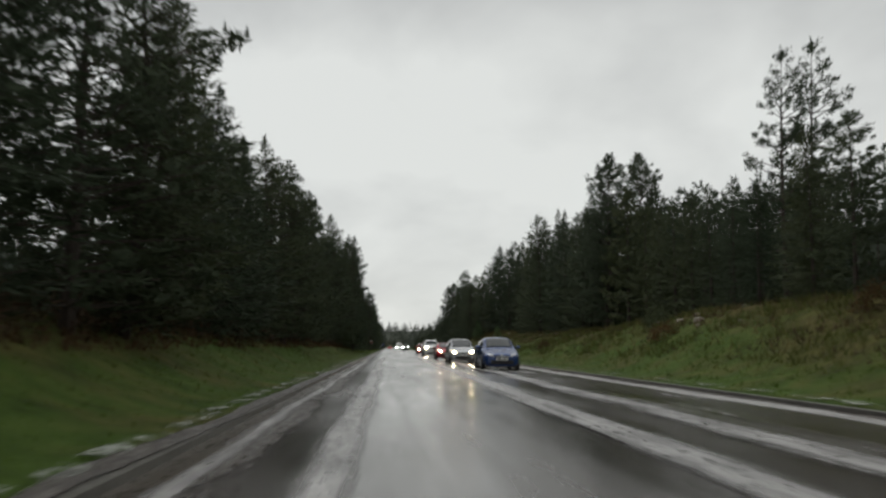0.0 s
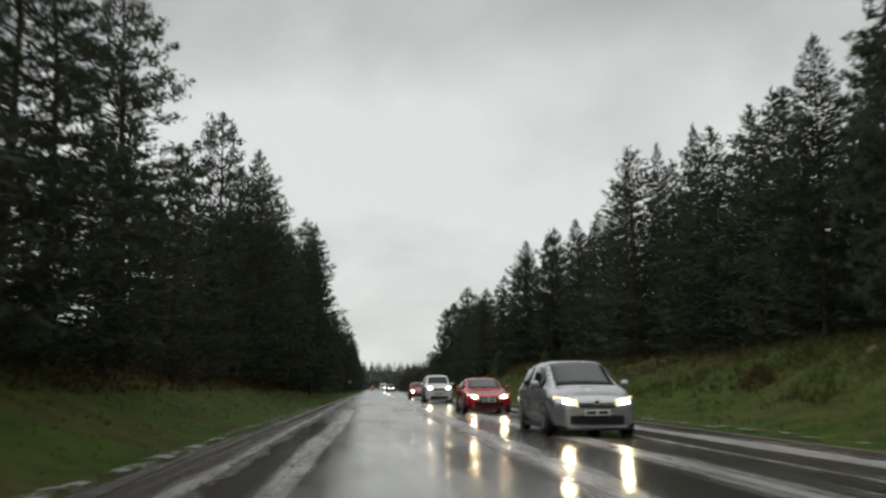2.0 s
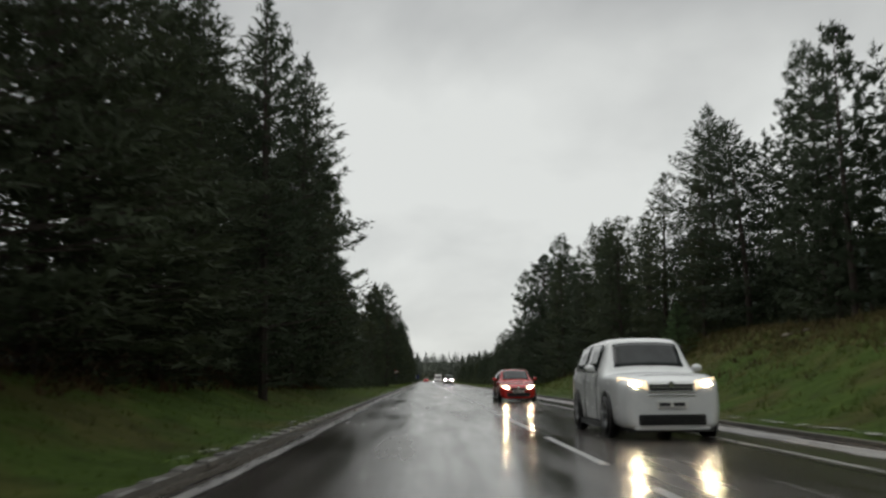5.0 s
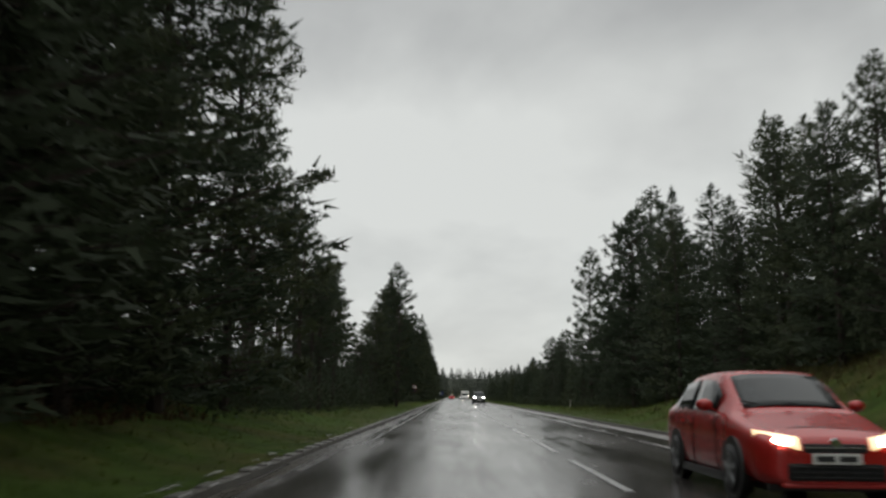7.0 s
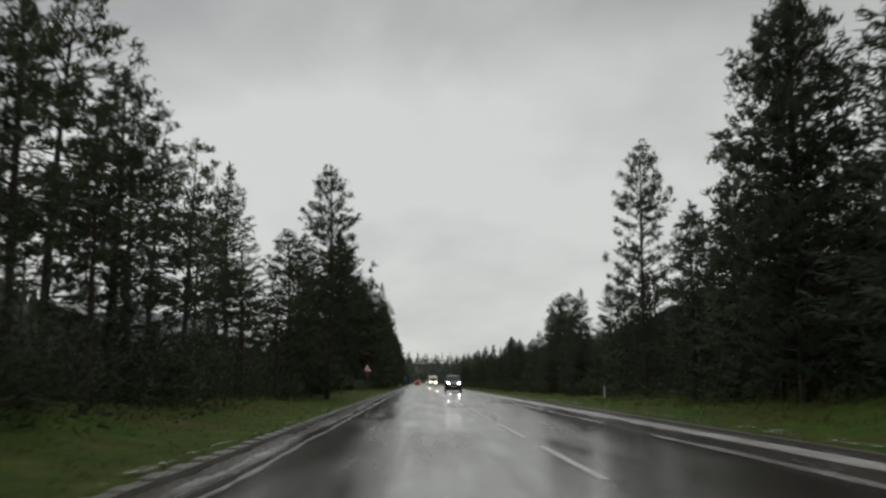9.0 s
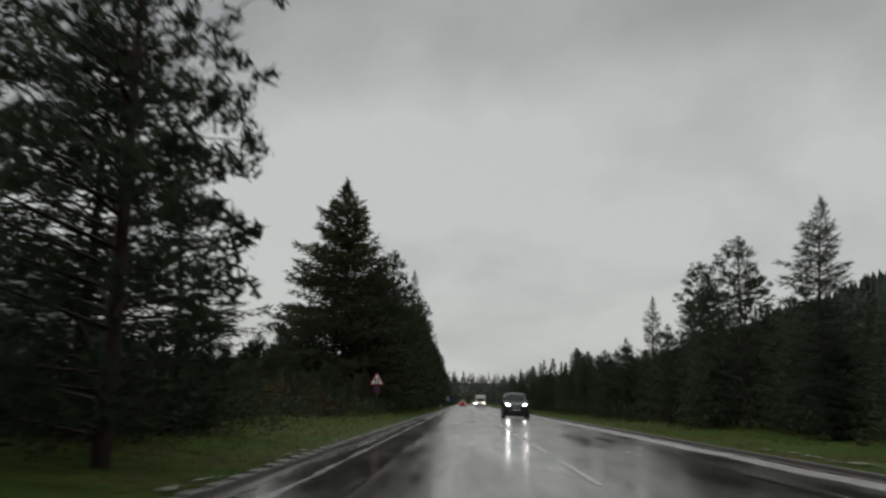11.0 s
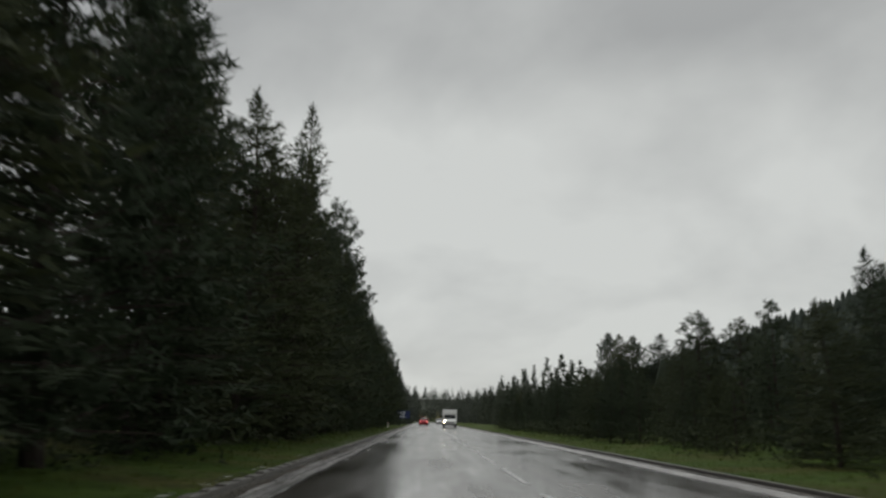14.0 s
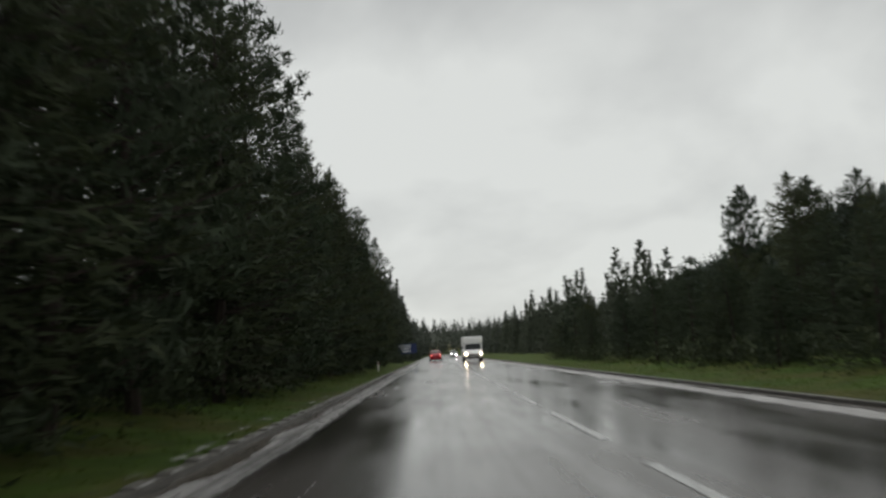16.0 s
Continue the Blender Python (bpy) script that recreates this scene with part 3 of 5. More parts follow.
# trees that stand out on the skyline: kind, x, y, tip above the road, girth
LEFT_TREES = (
    ("dense", -8.6, 85.7, 14.3, 0.9), ("pine", -11.0, 86.6, 16.8, 0.9), ("slim", -7.2, 106.0, 14.0, 0.9), ("pine", -8.4, 112.0, 15.6, 0.8),
    ("spruce", -8.2, 117.5, 16.3, 1.0), ("dense", -8.6, 127.0, 16.6, 1.0), ("pine", -8.8, 133.5, 14.6, 0.9), ("open", -13.3, 163.5, 14.4, 1.0),
    ("pine", -10.4, 160.7, 9.6, 1.2), ("pine", -6.9, 183.5, 12.8, 1.25), ("dense", -9.0, 187.0, 9.6, 1.2), ("spruce", -8.8, 192.0, 7.6, 1.3), ("pine", -8.6, 180.0, 8.6, 1.2), ("giant", -11.8, 240.5, 19.4, 1.10),
)
LEFT_MORE = (
    ("dense", -10.8, 108.5, 14.4, 1.3), ("dense", -11.2, 115.0, 15.0, 1.3), ("spruce", -11.0, 122.5, 15.4, 1.3), ("dense", -11.4, 131.0, 13.5, 1.2),
    ("dense", -9.7, 257.0, 15.3, 1.15), ("spruce", -10.5, 264.0, 15.6, 1.2), ("dense", -10.0, 269.5, 13.2, 1.2), ("pine", -10.4, 280.0, 15.0, 1.2), ("dense", -9.8, 292.0, 13.4, 1.2), ("dense", -9.6, 298.0, 13.0, 1.2),
    ("pine", -8.0, 246.5, 14.4, 1.12), ("dense", -10.2, 246.5, 12.6, 1.2), ("spruce", -8.2, 261.0, 12.6, 1.1), ("slim", -7.9, 274.3, 16.8, 1.0), ("pine", -8.0, 287.0, 15.2, 0.9),
    ("pine", -8.2, 303.0, 14.2, 1.1), ("dense", -8.0, 311.0, 11.6, 1.0), ("spruce", -7.6, 322.0, 12.2, 1.0), ("pine", -7.6, 338.0, 12.5, 0.9), ("dense", -7.0, 356.0, 12.4, 0.9),
    ("dense", -16.2, 240.0, 6.8, 1.1), ("spruce", -18.6, 243.0, 5.4, 1.2), ("dense", -14.2, 237.0, 5.0, 1.2), ("dense", -15.2, 243.5, 7.6, 1.4), ("dense", -14.6, 239.6, 8.4, 1.5), ("dense", -16.8, 241.8, 7.4, 1.5), ("dense", -17.6, 246.0, 7.0, 1.4), ("spruce", -13.8, 236.6, 6.3, 1.6), ("dense", -17.6, 236.0, 6.2, 1.5), ("spruce", -20.4, 237.0, 5.0, 1.6), ("open", -12.3, 175.0, 11.7, 1.1), ("spruce", -14.2, 193.0, 15.2, 1.1), ("open", -11.5, 147.0, 13.5, 1.15), ("tall", -12.5, 152.5, 12.8, 1.2), ("tall", -11.8, 166.5, 10.2, 1.1), ("open", -12.6, 171.0, 10.6, 1.1), ("open", -11.0, 156.5, 12.0, 1.0), ("tall", -10.6, 143.0, 13.0, 1.0),
)
RIGHT_TREES = (
    ("open", 16.2, 39.5, 15.9, 0.78), ("open", 18.4, 40.8, 16.9, 0.8), ("bulky", 12.8, 59.9, 15.0, 0.85), ("bulky", 16.1, 61.9, 15.6, 0.85), ("slim", 21.4, 75.0, 16.6, 1.1),
    ("dense", 13.0, 66.0, 13.3, 0.9), ("spruce", 13.2, 78.0, 13.9, 0.9), ("slim", 14.6, 86.7, 15.5, 0.9), ("spruce", 13.6, 91.0, 15.0, 0.9), ("dense", 13.6, 101.9, 13.9, 0.9),
    ("pine", 14.4, 114.0, 15.4, 0.8), ("slim", 11.6, 121.0, 12.2, 0.9), ("dense", 13.6, 124.0, 16.0, 1.0), ("pine", 9.9, 131.3, 11.0, 0.8),
)
RIGHT_MORE = (
    ("pine", 11.9, 144.0, 13.3, 0.8), ("open", 13.0, 141.0, 12.9, 0.9), ("dense", 10.4, 144.9, 10.0, 1.0), ("spruce", 10.6, 158.5, 13.7, 1.05), ("bulky", 9.6, 163.4, 13.2, 1.05), ("pine", 12.5, 169.0, 16.4, 1.0), ("dense", 12.2, 159.5, 11.6, 1.1), ("pine", 10.0, 182.7, 14.2, 0.85),
    ("pine", 9.6, 206.5, 8.0, 1.2), ("spruce", 9.8, 199.0, 7.8, 1.1), ("pine", 14.3, 228.8, 10.6, 1.25), ("slim", 16.0, 252.2, 11.1, 1.0), ("spruce", 16.1, 266.4, 8.4, 1.1),
    ("pine", 13.2, 278.9, 7.2, 1.3), ("pine", 15.2, 278.1, 6.8, 1.3), ("bulky", 18.9, 330.2, 11.2, 0.85), ("dense", 18.6, 320.2, 10.1, 1.3), ("bulky", 20.2, 322.0, 10.1, 0.9), ("dense", 22.4, 322.0, 10.4, 1.5),
)
rng = np.random.default_rng(11)
stands = []
for rows in (LEFT_TREES, LEFT_MORE, RIGHT_TREES, RIGHT_MORE):
    for kind, x, y, top, wide in rows:
        tree(kind, x, y, top, rng.uniform(0, 6.28), wide, clear=4.4)
        stands.append((x, y))
# the wood's edge between them
TOP_L = ((-20, 20, 26, 42, 60, 66, 74, 77, 82, 95, 111, 129, 139, 146, 157, 165, 180, 186, 236, 240, 252, 264, 290, 305, 340, 420), (12.5, 12.5, 10.5, 11, 11.0, 7.6, 7.4, 10.5, 13, 13.0, 14.0, 14.5, 10.5, 8.6, 6.4, 5.6, 6.6, 3.0, 3.2, 11.5, 12.6, 12.8, 14.3, 13.4, 12.2, 13.0))
TOP_R = ((-20, 18, 36, 44, 60, 75, 100, 120, 135, 150, 165, 178, 195, 215, 260, 330, 420), (11, 10.5, 9.0, 9.4, 12.2, 13.9, 14.2, 13.9, 12.0, 12.0, 11.6, 9.4, 7.6, 8.2, 7.0, 6.6, 8.0))
EDGE_R = ((-20, 115, 135, 212, 232, 420), (13.4, 13.2, 10.6, 10.6, 14.0, 15.5))


EDGE_L = ((-20, 110, 140, 236, 345), (-8.9, -8.9, -8.3, -8.0, -7.8))
FOOT_L = ((-20, 110, 140, 190, 236, 345), (-8.3, -8.3, -7.6, -7.5, -7.0, -6.8))
FOOT_R = ((-20, 115, 135, 150, 195, 215, 345), (12.6, 12.4, 9.8, 9.0, 8.0, 6.9, 7.3))


def edge_kind(side, y):
    if side < 0 and 138 < y < 179:
        return ("open", "tall", "tall")
    return ("spruce", "dense", "slim", "pine", "spruce")


for side, tops in ((-1, TOP_L), (1, TOP_R)):
    y = 4.0 if side < 0 else 16.0
    while y < 345:
        y += rng.uniform(2.2, 3.4)
        x = (float(np.interp(y, *EDGE_L)) + rng.normal(0, 0.35)) if side < 0 else float(np.interp(y, *EDGE_R)) + rng.normal(0, 0.5)
        if side < 0 and 186 < y < 236:
            x -= rng.uniform(0.5, 3)
        if side < 0 and 136 < y < 179:
            x = min(x, -8.5)
            if rng.random() < 0.5:
                continue
        if min((x - a) ** 2 + (y - b) ** 2 for a, b in stands) < 2.2 ** 2:
            continue
        top = float(np.interp(y, *tops)) * (rng.uniform(0.55, 1.06) if side > 0 and y > 190 else rng.uniform(0.89 if side > 0 else 0.84, 1.02))
        kinds = edge_kind(side, y)
        tree(kinds[int(rng.integers(len(kinds)))], x, y, top, rng.uniform(0, 6.28), rng.uniform(0.9, 1.25) * (1.3 if top < 6 else 1.12 if side < 0 else 1), "full" if side < 0 else "plain")
        stands.append((x, y))

# young trees in front of the right-hand wood
y = 196.0
while y < 345:
    y += rng.uniform(2.6, 4.6)
    x = float(np.interp(y, *FOOT_R)) + rng.uniform(1.2, 3.0)
    tree(("dense", "pine", "spruce")[int(rng.integers(3))], x, y, rng.uniform(2.6, 4.9), rng.uniform(0, 6.28), rng.uniform(1.3, 1.9), "plain")

# young growth under the thin pines
y = 139.0
while y < 182:
    y += rng.uniform(2.6, 4.4)
    tree(("dense", "spruce", "dense")[int(rng.integers(3))], -10.4 - rng.uniform(0, 3.4), y, rng.uniform(3.0, 4.6), rng.uniform(0, 6.28), rng.uniform(1.3, 1.8), "plain")

# depth of the woods: simpler trees, standing behind
SIMPLE = []
for seed in range(4):
    leaf = conifer(60 + seed, 3.1, 0.05 if seed < 3 else 0.46, 1.05, 5, 0.66, -0.05, 0.60, 1.8, 0.12 if seed < 3 else 0.34, twigs=1.3, thick=2.3)[4]
    r2 = np.random.default_rng(seed)
    trunk_tris = []
    for k in range(5):
        a, b = 6.28 * k / 5, 6.28 * (k + 1) / 5
        trunk_tris.append([(0.16 * math.cos(a), 0.16 * math.sin(a), -0.5), (0.16 * math.cos(b), 0.16 * math.sin(b), -0.5), (0, 0, 13)])
    SIMPLE.append((leaf, np.array(trunk_tris)))
FAR_TREE = []
for seed in range(6):
    r2 = np.random.default_rng(200 + seed)
    n = 72 if seed < 3 else 330
    s = r2.uniform(0, 1, n) ** (0.5 if seed < 3 else 0.72)
    a = r2.uniform(0, 6.28, n)
    rad = (2.5 if seed < 3 else 3.1) * s ** (1.0 if seed < 3 else 0.8) * r2.uniform(0.7, 1.0, n)
    at = np.stack([np.cos(a) * rad, np.sin(a) * rad, 13.6 * (1 - s) + r2.normal(0, 0.3, n)], 1)
    out = np.stack([np.cos(a), np.sin(a), 0.3 + 0 * a], 1)
    FAR_TREE.append(blades(at - out * 0.5, turned(out, r2, 0.5), r2.uniform(1.1, 2.1, n) * (0.7 + 0.3 * s) * (1 if seed < 3 else 0.6), r2.uniform(0.34, 0.75, n) * (0.7 + 0.3 * s) * (1 if seed < 3 else 0.5), r2))


HILL_TREE = []
for seed in range(3):
    r2 = np.random.default_rng(300 + seed)
    tris = []
    for z0, z1, r in ((0.5, 8.0, 2.9), (4.5, 11.0, 2.2), (8.0, 14.0, 1.4)):
        a = np.linspace(0, 6.2832, 8)[:-1] + r2.uniform(0, 1)
        rim = [(r * r2.uniform(0.6, 1.2) * math.cos(q), r * r2.uniform(0.6, 1.2) * math.sin(q), z0 + r2.uniform(-0.8, 0.8)) for q in a]
        tris += [[rim[k], rim[(k + 1) % 7], (0, 0, z1)] for k in range(7)]
    HILL_TREE.append(np.array(tris))


def planted(spots, models, material, name, label, r2):
    """Many trees in one mesh: spots are x, y, tip height, girth."""
    leaves, ways = [], []
    for x, y, h, wide in spots:
        m = models[int(r2.integers(len(models)))]
        a = r2.uniform(0, 6.28)
        c, s = math.cos(a), math.sin(a)
        z = float(land(x, y))
        k = h / 14.0
        R = np.array([[c, s, 0], [-s, c, 0], [0, 0, 1]]) * np.array([k * wide, k * wide, k])
        leaves.append(m @ R + np.array([x, y, z]))
        ways.append(facing(m @ R))
    return tagged(new(name, tri_mesh(name, np.concatenate(leaves), material, np.concatenate(ways))), label, "wood", kind="stuff")


def belt(side, y0, y1, step, rows, tops, edge):
    spots = []
    for y in np.arange(y0, y1, step):
        for k in range(rows):
            yy = y + rng.uniform(-1, 1) * step * 0.5
            x = edge(yy) + side * ((3.9 if side < 0 else 3.2) + 3.4 * k + rng.uniform(-1, 1))
            if side < 0 and (136 < yy < 238) and not (k > 2 and yy < 150):
                continue
            if side < 0 and 230 < yy < 285 and x < -13.2:
                continue
            tip = float(np.interp(yy, *tops)) * (rng.uniform(0.92, 1.07) if side < 0 else rng.uniform(0.84, 1.04)) + (0.25 if side < 0 or yy > 118 else 0.8) * k
            if side > 0 and yy > 185:
                tip *= rng.uniform(0.65, 0.92)
            spots.append((x, yy, max(2.0, tip - float(land(x, yy))), rng.uniform(0.85, 1.1)))
    return spots


left_edge = lambda y: float(np.interp(y, *EDGE_L))
right_edge = lambda y: float(np.interp(y, *EDGE_R))
near_l = belt(-1, 2, 350, 3.6, 2, TOP_L, left_edge)
near_r = belt(1, 20, 118, 3.6, 6, TOP_R, right_edge) + belt(1, 118, 350, 3.6, 3, TOP_R, right_edge)
planted(near_l, [m[0] for m in SIMPLE], SPRUCE, "woodland_stuff", "dark conifer plantation packed close behind the edge trees", rng)
planted(near_r, [m[0] for m in SIMPLE], SPRUCE, "woodland_stuff", "dark conifer plantation packed close behind the edge trees", rng)
stems = [(x, y, h, 1.0) for x, y, h, w in near_l + near_r]
planted(stems, [m[1] for m in SIMPLE], BARK, "woodland_trunks", "brown trunks deep in the plantation", rng)
# a thin stand with sky between its stems, left
thin = [(-12 - rng.uniform(0, 16), rng.uniform(140, 184), rng.uniform(8.5, 11.0), 1.0) for _ in range(24)]
planted(thin, [SIMPLE[3][0]], PINE, "woodland_stuff", "thin pine stand with sky between its stems", rng)
planted(thin, [m[1] for m in SIMPLE], BARK, "woodland_trunks", "slim bare stems of a thin pine stand", rng)
# along the road ahead, over the end of it, and on the hills
away = []
ahead = []
for y in np.arange(345, 660, 3.2):
    for k in range(5):
        far = ahead if y < 480 and k < 3 else away
        far.append((-9.0 - (2.0 if y < 400 else 0.0) - 4.2 * k + rng.normal(0, 1), y + rng.normal(0, 1), rng.uniform(10.5, 14.5), 1.1))
        far.append((15.5 + 4.2 * k + rng.normal(0, 1) - (y - 345) * 0.01, y + rng.normal(0, 1), rng.uniform(6.0, 10.5), 1.2))
for _ in range(600):
    away.append((rng.uniform(-160, 160), rng.uniform(660, 1150), rng.uniform(9, 15), 1.3))
# both stretches wear needle colours lightened for haze, stronger on the farther one
planted(ahead, FAR_TREE[3:], HAZED_GREEN, "far_woodland", "conifer wood lining the road ahead in the drizzle, light haze in its colour", rng)
planted(away, FAR_TREE[:3], HAZED_GREY, "far_woodland", "distant conifer wood closing the road's end, coloured pale for haze", rng)
hill = []
for _ in range(4600):
    x, y = rng.uniform(45, 520), rng.uniform(330, 900)
    hill.append((x, y, rng.uniform(6, 11), 1.3))
for _ in range(1700):
    x, y = rng.uniform(-460, -60), rng.uniform(330, 800)
    hill.append((x, y, rng.uniform(6, 11), 1.5))
# hillside trees take the strongest haze tint in their base colour
planted(hill, HILL_TREE, HAZED_GREY, "hill_woodland", "conifer woods covering the far hillsides, greyed with painted haze", rng)

# the plantation going on behind, away from the road
deep = []
for _ in range(3600):
    x, y = rng.uniform(22, 110) * rng.choice((-1, 1)), rng.uniform(-60, 345)
    if x < 0 and 128 < y < 250 and x > -38:
        continue
    deep.append((x, y, rng.uniform(3.5, 5.5) if x < 0 and 128 < y < 270 else rng.uniform(5.0, 8.5), rng.uniform(1.1, 1.5)))
# the lighter haze tint colours these trees as well
planted(deep, HILL_TREE, HAZED_GREEN, "deep_woodland", "conifer plantation stretching away behind the roadside trees", rng)

# ---- undergrowth, grass, heath ----


def scatter(name, label, material, x0, x1, y0, y1, count, tall, wide, per, seed, keep=None, cat="grass"):
    r2 = np.random.default_rng(seed)
    x, y = r2.uniform(x0, x1, count), r2.uniform(y0, y1, count)
    if keep is not None:
        m = keep(x, y, r2)
        x, y = x[m], y[m]
    at = np.stack([x, y, land(x, y) - 0.02], 1)
    at = np.repeat(at, per, 0) + r2.normal(0, 1, (len(x) * per, 3)) * np.array([tall * 0.35, tall * 0.35, 0.0])
    d = turned(np.repeat([[0.0, 0.0, 1.0]], len(at), 0), r2, 0.42)
    ln = tall * r2.uniform(0.4, 1.15, len(at))
    return tagged(new(name, tri_mesh(name, blades(at, d, ln, ln * wide, r2), material)), label, cat, kind="stuff")


scatter("verge_grass", "short wet green grass on the verge", GRASS, -9.5, KERB_L - 0.16, 4, 330, 15000, 0.09, 0.12, 4, 1)
scatter("verge_grass", "short wet green grass on the verge", GRASS, KERB_R + 0.25, 11.5, 4, 330, 16000, 0.10, 0.12, 4, 2)
scatter("tussocks", "yellow-green grass tussocks on the roadside bank", OLIVE, KERB_R + 2.2, 13.6, 2, 190, 2600, 0.26, 0.045, 9, 13)
scatter("tussocks", "yellow-green grass tussocks at the verge's back", OLIVE, -9.0, KERB_L - 1.4, 2, 330, 1500, 0.17, 0.05, 8, 14)
scatter("dry_grass", "pale tawny grass fringe at the lip of the bank", STRAW, 9.8, 13.2, 96, 148, 2600, 0.22, 0.07, 8, 15)
def drifts(size, share, seed):
    """Keeps plants to drifts, about size metres across, on that share of the land."""
    def keep(x, y, r2):
        v = np.sin(x / size * 2.1 + seed) * np.sin(y / size * 1.3 + 2 * seed) + 0.6 * np.sin(y / size * 2.9 + 1.7 * x / size + seed)
        return v + r2.normal(0, 0.25, len(x)) > np.quantile(v, 1 - share)
    return keep


scatter("tussocks", "tall olive grass tussocks in drifts on the bank", OLIVE, KERB_R + 3.0, 14.0, -2, 70, 2600, 0.40, 0.05, 10, 71, drifts(2.4, 0.4, 1.0))
scatter("heath", "russet heather in drifts on the grassy bank", HEATH, KERB_R + 3.2, 14.0, -2, 150, 3800, 0.26, 0.08, 8, 72, drifts(3.0, 0.28, 4.0), "heath")
scatter("verge_grass", "longer dark green grass in drifts on the bank", GRASS, KERB_R + 1.2, 13.5, -2, 150, 5200, 0.22, 0.06, 7, 73, drifts(1.8, 0.45, 2.0))
brown = lambda x, y, r2: (land(x, y) > 1.5 + r2.normal(0, 0.5, len(x)))
scatter("dry_grass", "tawny dry grass along the top of the bank", STRAW, 8.0, 17.0, -6, 175, 3200, 0.42, 0.06, 5, 3, brown)
scatter("heath", "brown heather and dead bracken under the trees", HEATH, -11.2, -7.9, -6, 130, 5200, 0.24, 0.09, 6, 4, None, "heath")
scatter("heath", "brown heather and dead bracken under the trees", HEATH, 9.5, 15.0, 10, 150, 1100, 0.30, 0.07, 6, 5, None, "heath")


def thicket(name, label, material, x0, x1, y0, y1, count, wide, tall, seed, keep=None, per=48, slim=(0.14, 0.26)):
    """Scrub made of many small sprays of leaf."""
    r2 = np.random.default_rng(seed)
    x, y = r2.uniform(x0, x1, count), r2.uniform(y0, y1, count)
    if keep is not None:
        m = keep(x, y)
        x, y = x[m], y[m]
    n = len(x) * per
    size = np.repeat(r2.uniform(0.6, 1.3, len(x)), per)
    d = r2.normal(0, 1, (n, 3))
    d[:, 2] = np.abs(d[:, 2])
    d /= np.linalg.norm(d, axis=1, keepdims=True)
    at = np.repeat(np.stack([x, y, land(x, y) - 0.05], 1), per, 0) + d * (size * r2.uniform(0.3, 1.0, n) ** 0.5)[:, None] * np.array([wide, wide, tall])
    ln = r2.uniform(0.09, 0.22, n) * size
    return tagged(new(name, tri_mesh(name, blades(at, turned(d + np.array([0, 0, 0.3]), r2, 0.6), ln, ln * r2.uniform(*slim, n), r2), material, d)), label, "undergrowth", kind="stuff")


thicket("undergrowth", "dark scrubby undergrowth between the trunks", SPRUCE, -14.0, -6.5, 4, 345, 1700, 0.7, 1.1, 6, lambda x, y: x < np.interp(y, *FOOT_L))
thicket("undergrowth", "dark scrubby undergrowth between the trunks", SPRUCE, 6.9, 19.0, 16, 345, 2300, 0.7, 1.1, 7, lambda x, y: x > np.interp(y, *FOOT_R))
thicket("brushwood", "brown leafless brush beneath thin pines", HEATH, -24.0, -8.4, 134, 198, 520, 0.9, 1.6, 9, None, 60, (0.06, 0.12))
thicket("undergrowth", "tall dark brush filling the space beneath thin pines", SPRUCE, -15.0, -7.9, 134, 196, 720, 1.0, 2.3, 10, None, 130, (0.08, 0.15))
thicket("undergrowth", "low dark scrub behind the mown verge", SPRUCE, -26.0, -8.8, 196, 244, 420, 1.1, 1.7, 12, None, 100, (0.08, 0.15))


thicket("brushwood", "rusty brown brush and dead bracken under the edge trees", HEATH, -10.6, -8.3, 4, 126, 420, 0.7, 0.8, 16, None, 70, (0.08, 0.16))


def bush(x, y, r, h, material, label, seed):
    r2 = np.random.default_rng(seed)
    n = 900
    d = r2.normal(0, 1, (n, 3))
    d[:, 2] = np.abs(d[:, 2])
    d /= np.linalg.norm(d, axis=1, keepdims=True)
    rad = r2.uniform(0.35, 1.0, n) ** 0.5
    at = d * rad[:, None] * np.array([r, r, h]) * r2.uniform(0.7, 1.1, (n, 1))
    o = new("bush", tri_mesh("bush", blades(at, turned(d, r2, 0.5), r2.uniform(0.08, 0.2, n) * h, r2.uniform(0.015, 0.035, n) * h, r2), material))
    o.location = (x, y, float(land(x, y)) - 0.05)
    return tagged(o, label, "bush", "verge bushes")


for k, (x, y, r, h) in enumerate(((-9.2, 214.5, 0.9, 1.3), (-8.6, 217.0, 0.6, 0.9), (-10.4, 211.0, 1.2, 1.6), (-11.0, 219.0, 1.4, 1.8))):
    bush(x, y, r, h, BRACKEN, "rust-brown bracken clump on the grass verge", 40 + k)
for k, (x, y, r, h) in enumerate(((9.0, 36.0, 0.7, 0.8), (10.4, 41.0, 0.8, 0.9), (8.6, 62.0, 0.6, 0.7), (12.0, 46.0, 1.0, 1.1), (11.0, 23.0, 0.9, 1.0))):
    bush(x, y, r, h, SPRUCE if k % 2 else BRACKEN, "low dark shrub growing on the grassy bank", 50 + k)


def sapling(x, y, h, seed):
    base = new("sapling")
    base.matrix_world = Matrix.LocRotScale((x, y, float(land(x, y))), Euler((0, 0, seed)), (h / 14 * 2.3, h / 14 * 2.3, h / 14))
    for name, me in (("trunk", MODELS["slim", "full"][0]), ("boughwork", MODELS["slim", "full"][1]), ("crown", SAPLING)):
        o = new(name, me)
        o.parent = base
        if name != "trunk":
            tagged(o, kind="stuff")
    return tagged(base, "young bright green spruce growing on the bank", "tree")


SAPLING = MODELS["slim", "full"][2].copy()
SAPLING.materials[0] = YOUNG
sapling(9.7, 119.4, 2.7, 1)
sapling(9.6, 97.0, 1.9, 2)

STONE = plain("bank_stone", (0.10, 0.082, 0.058), 0.6, 0.0, 0.4, 4.0)


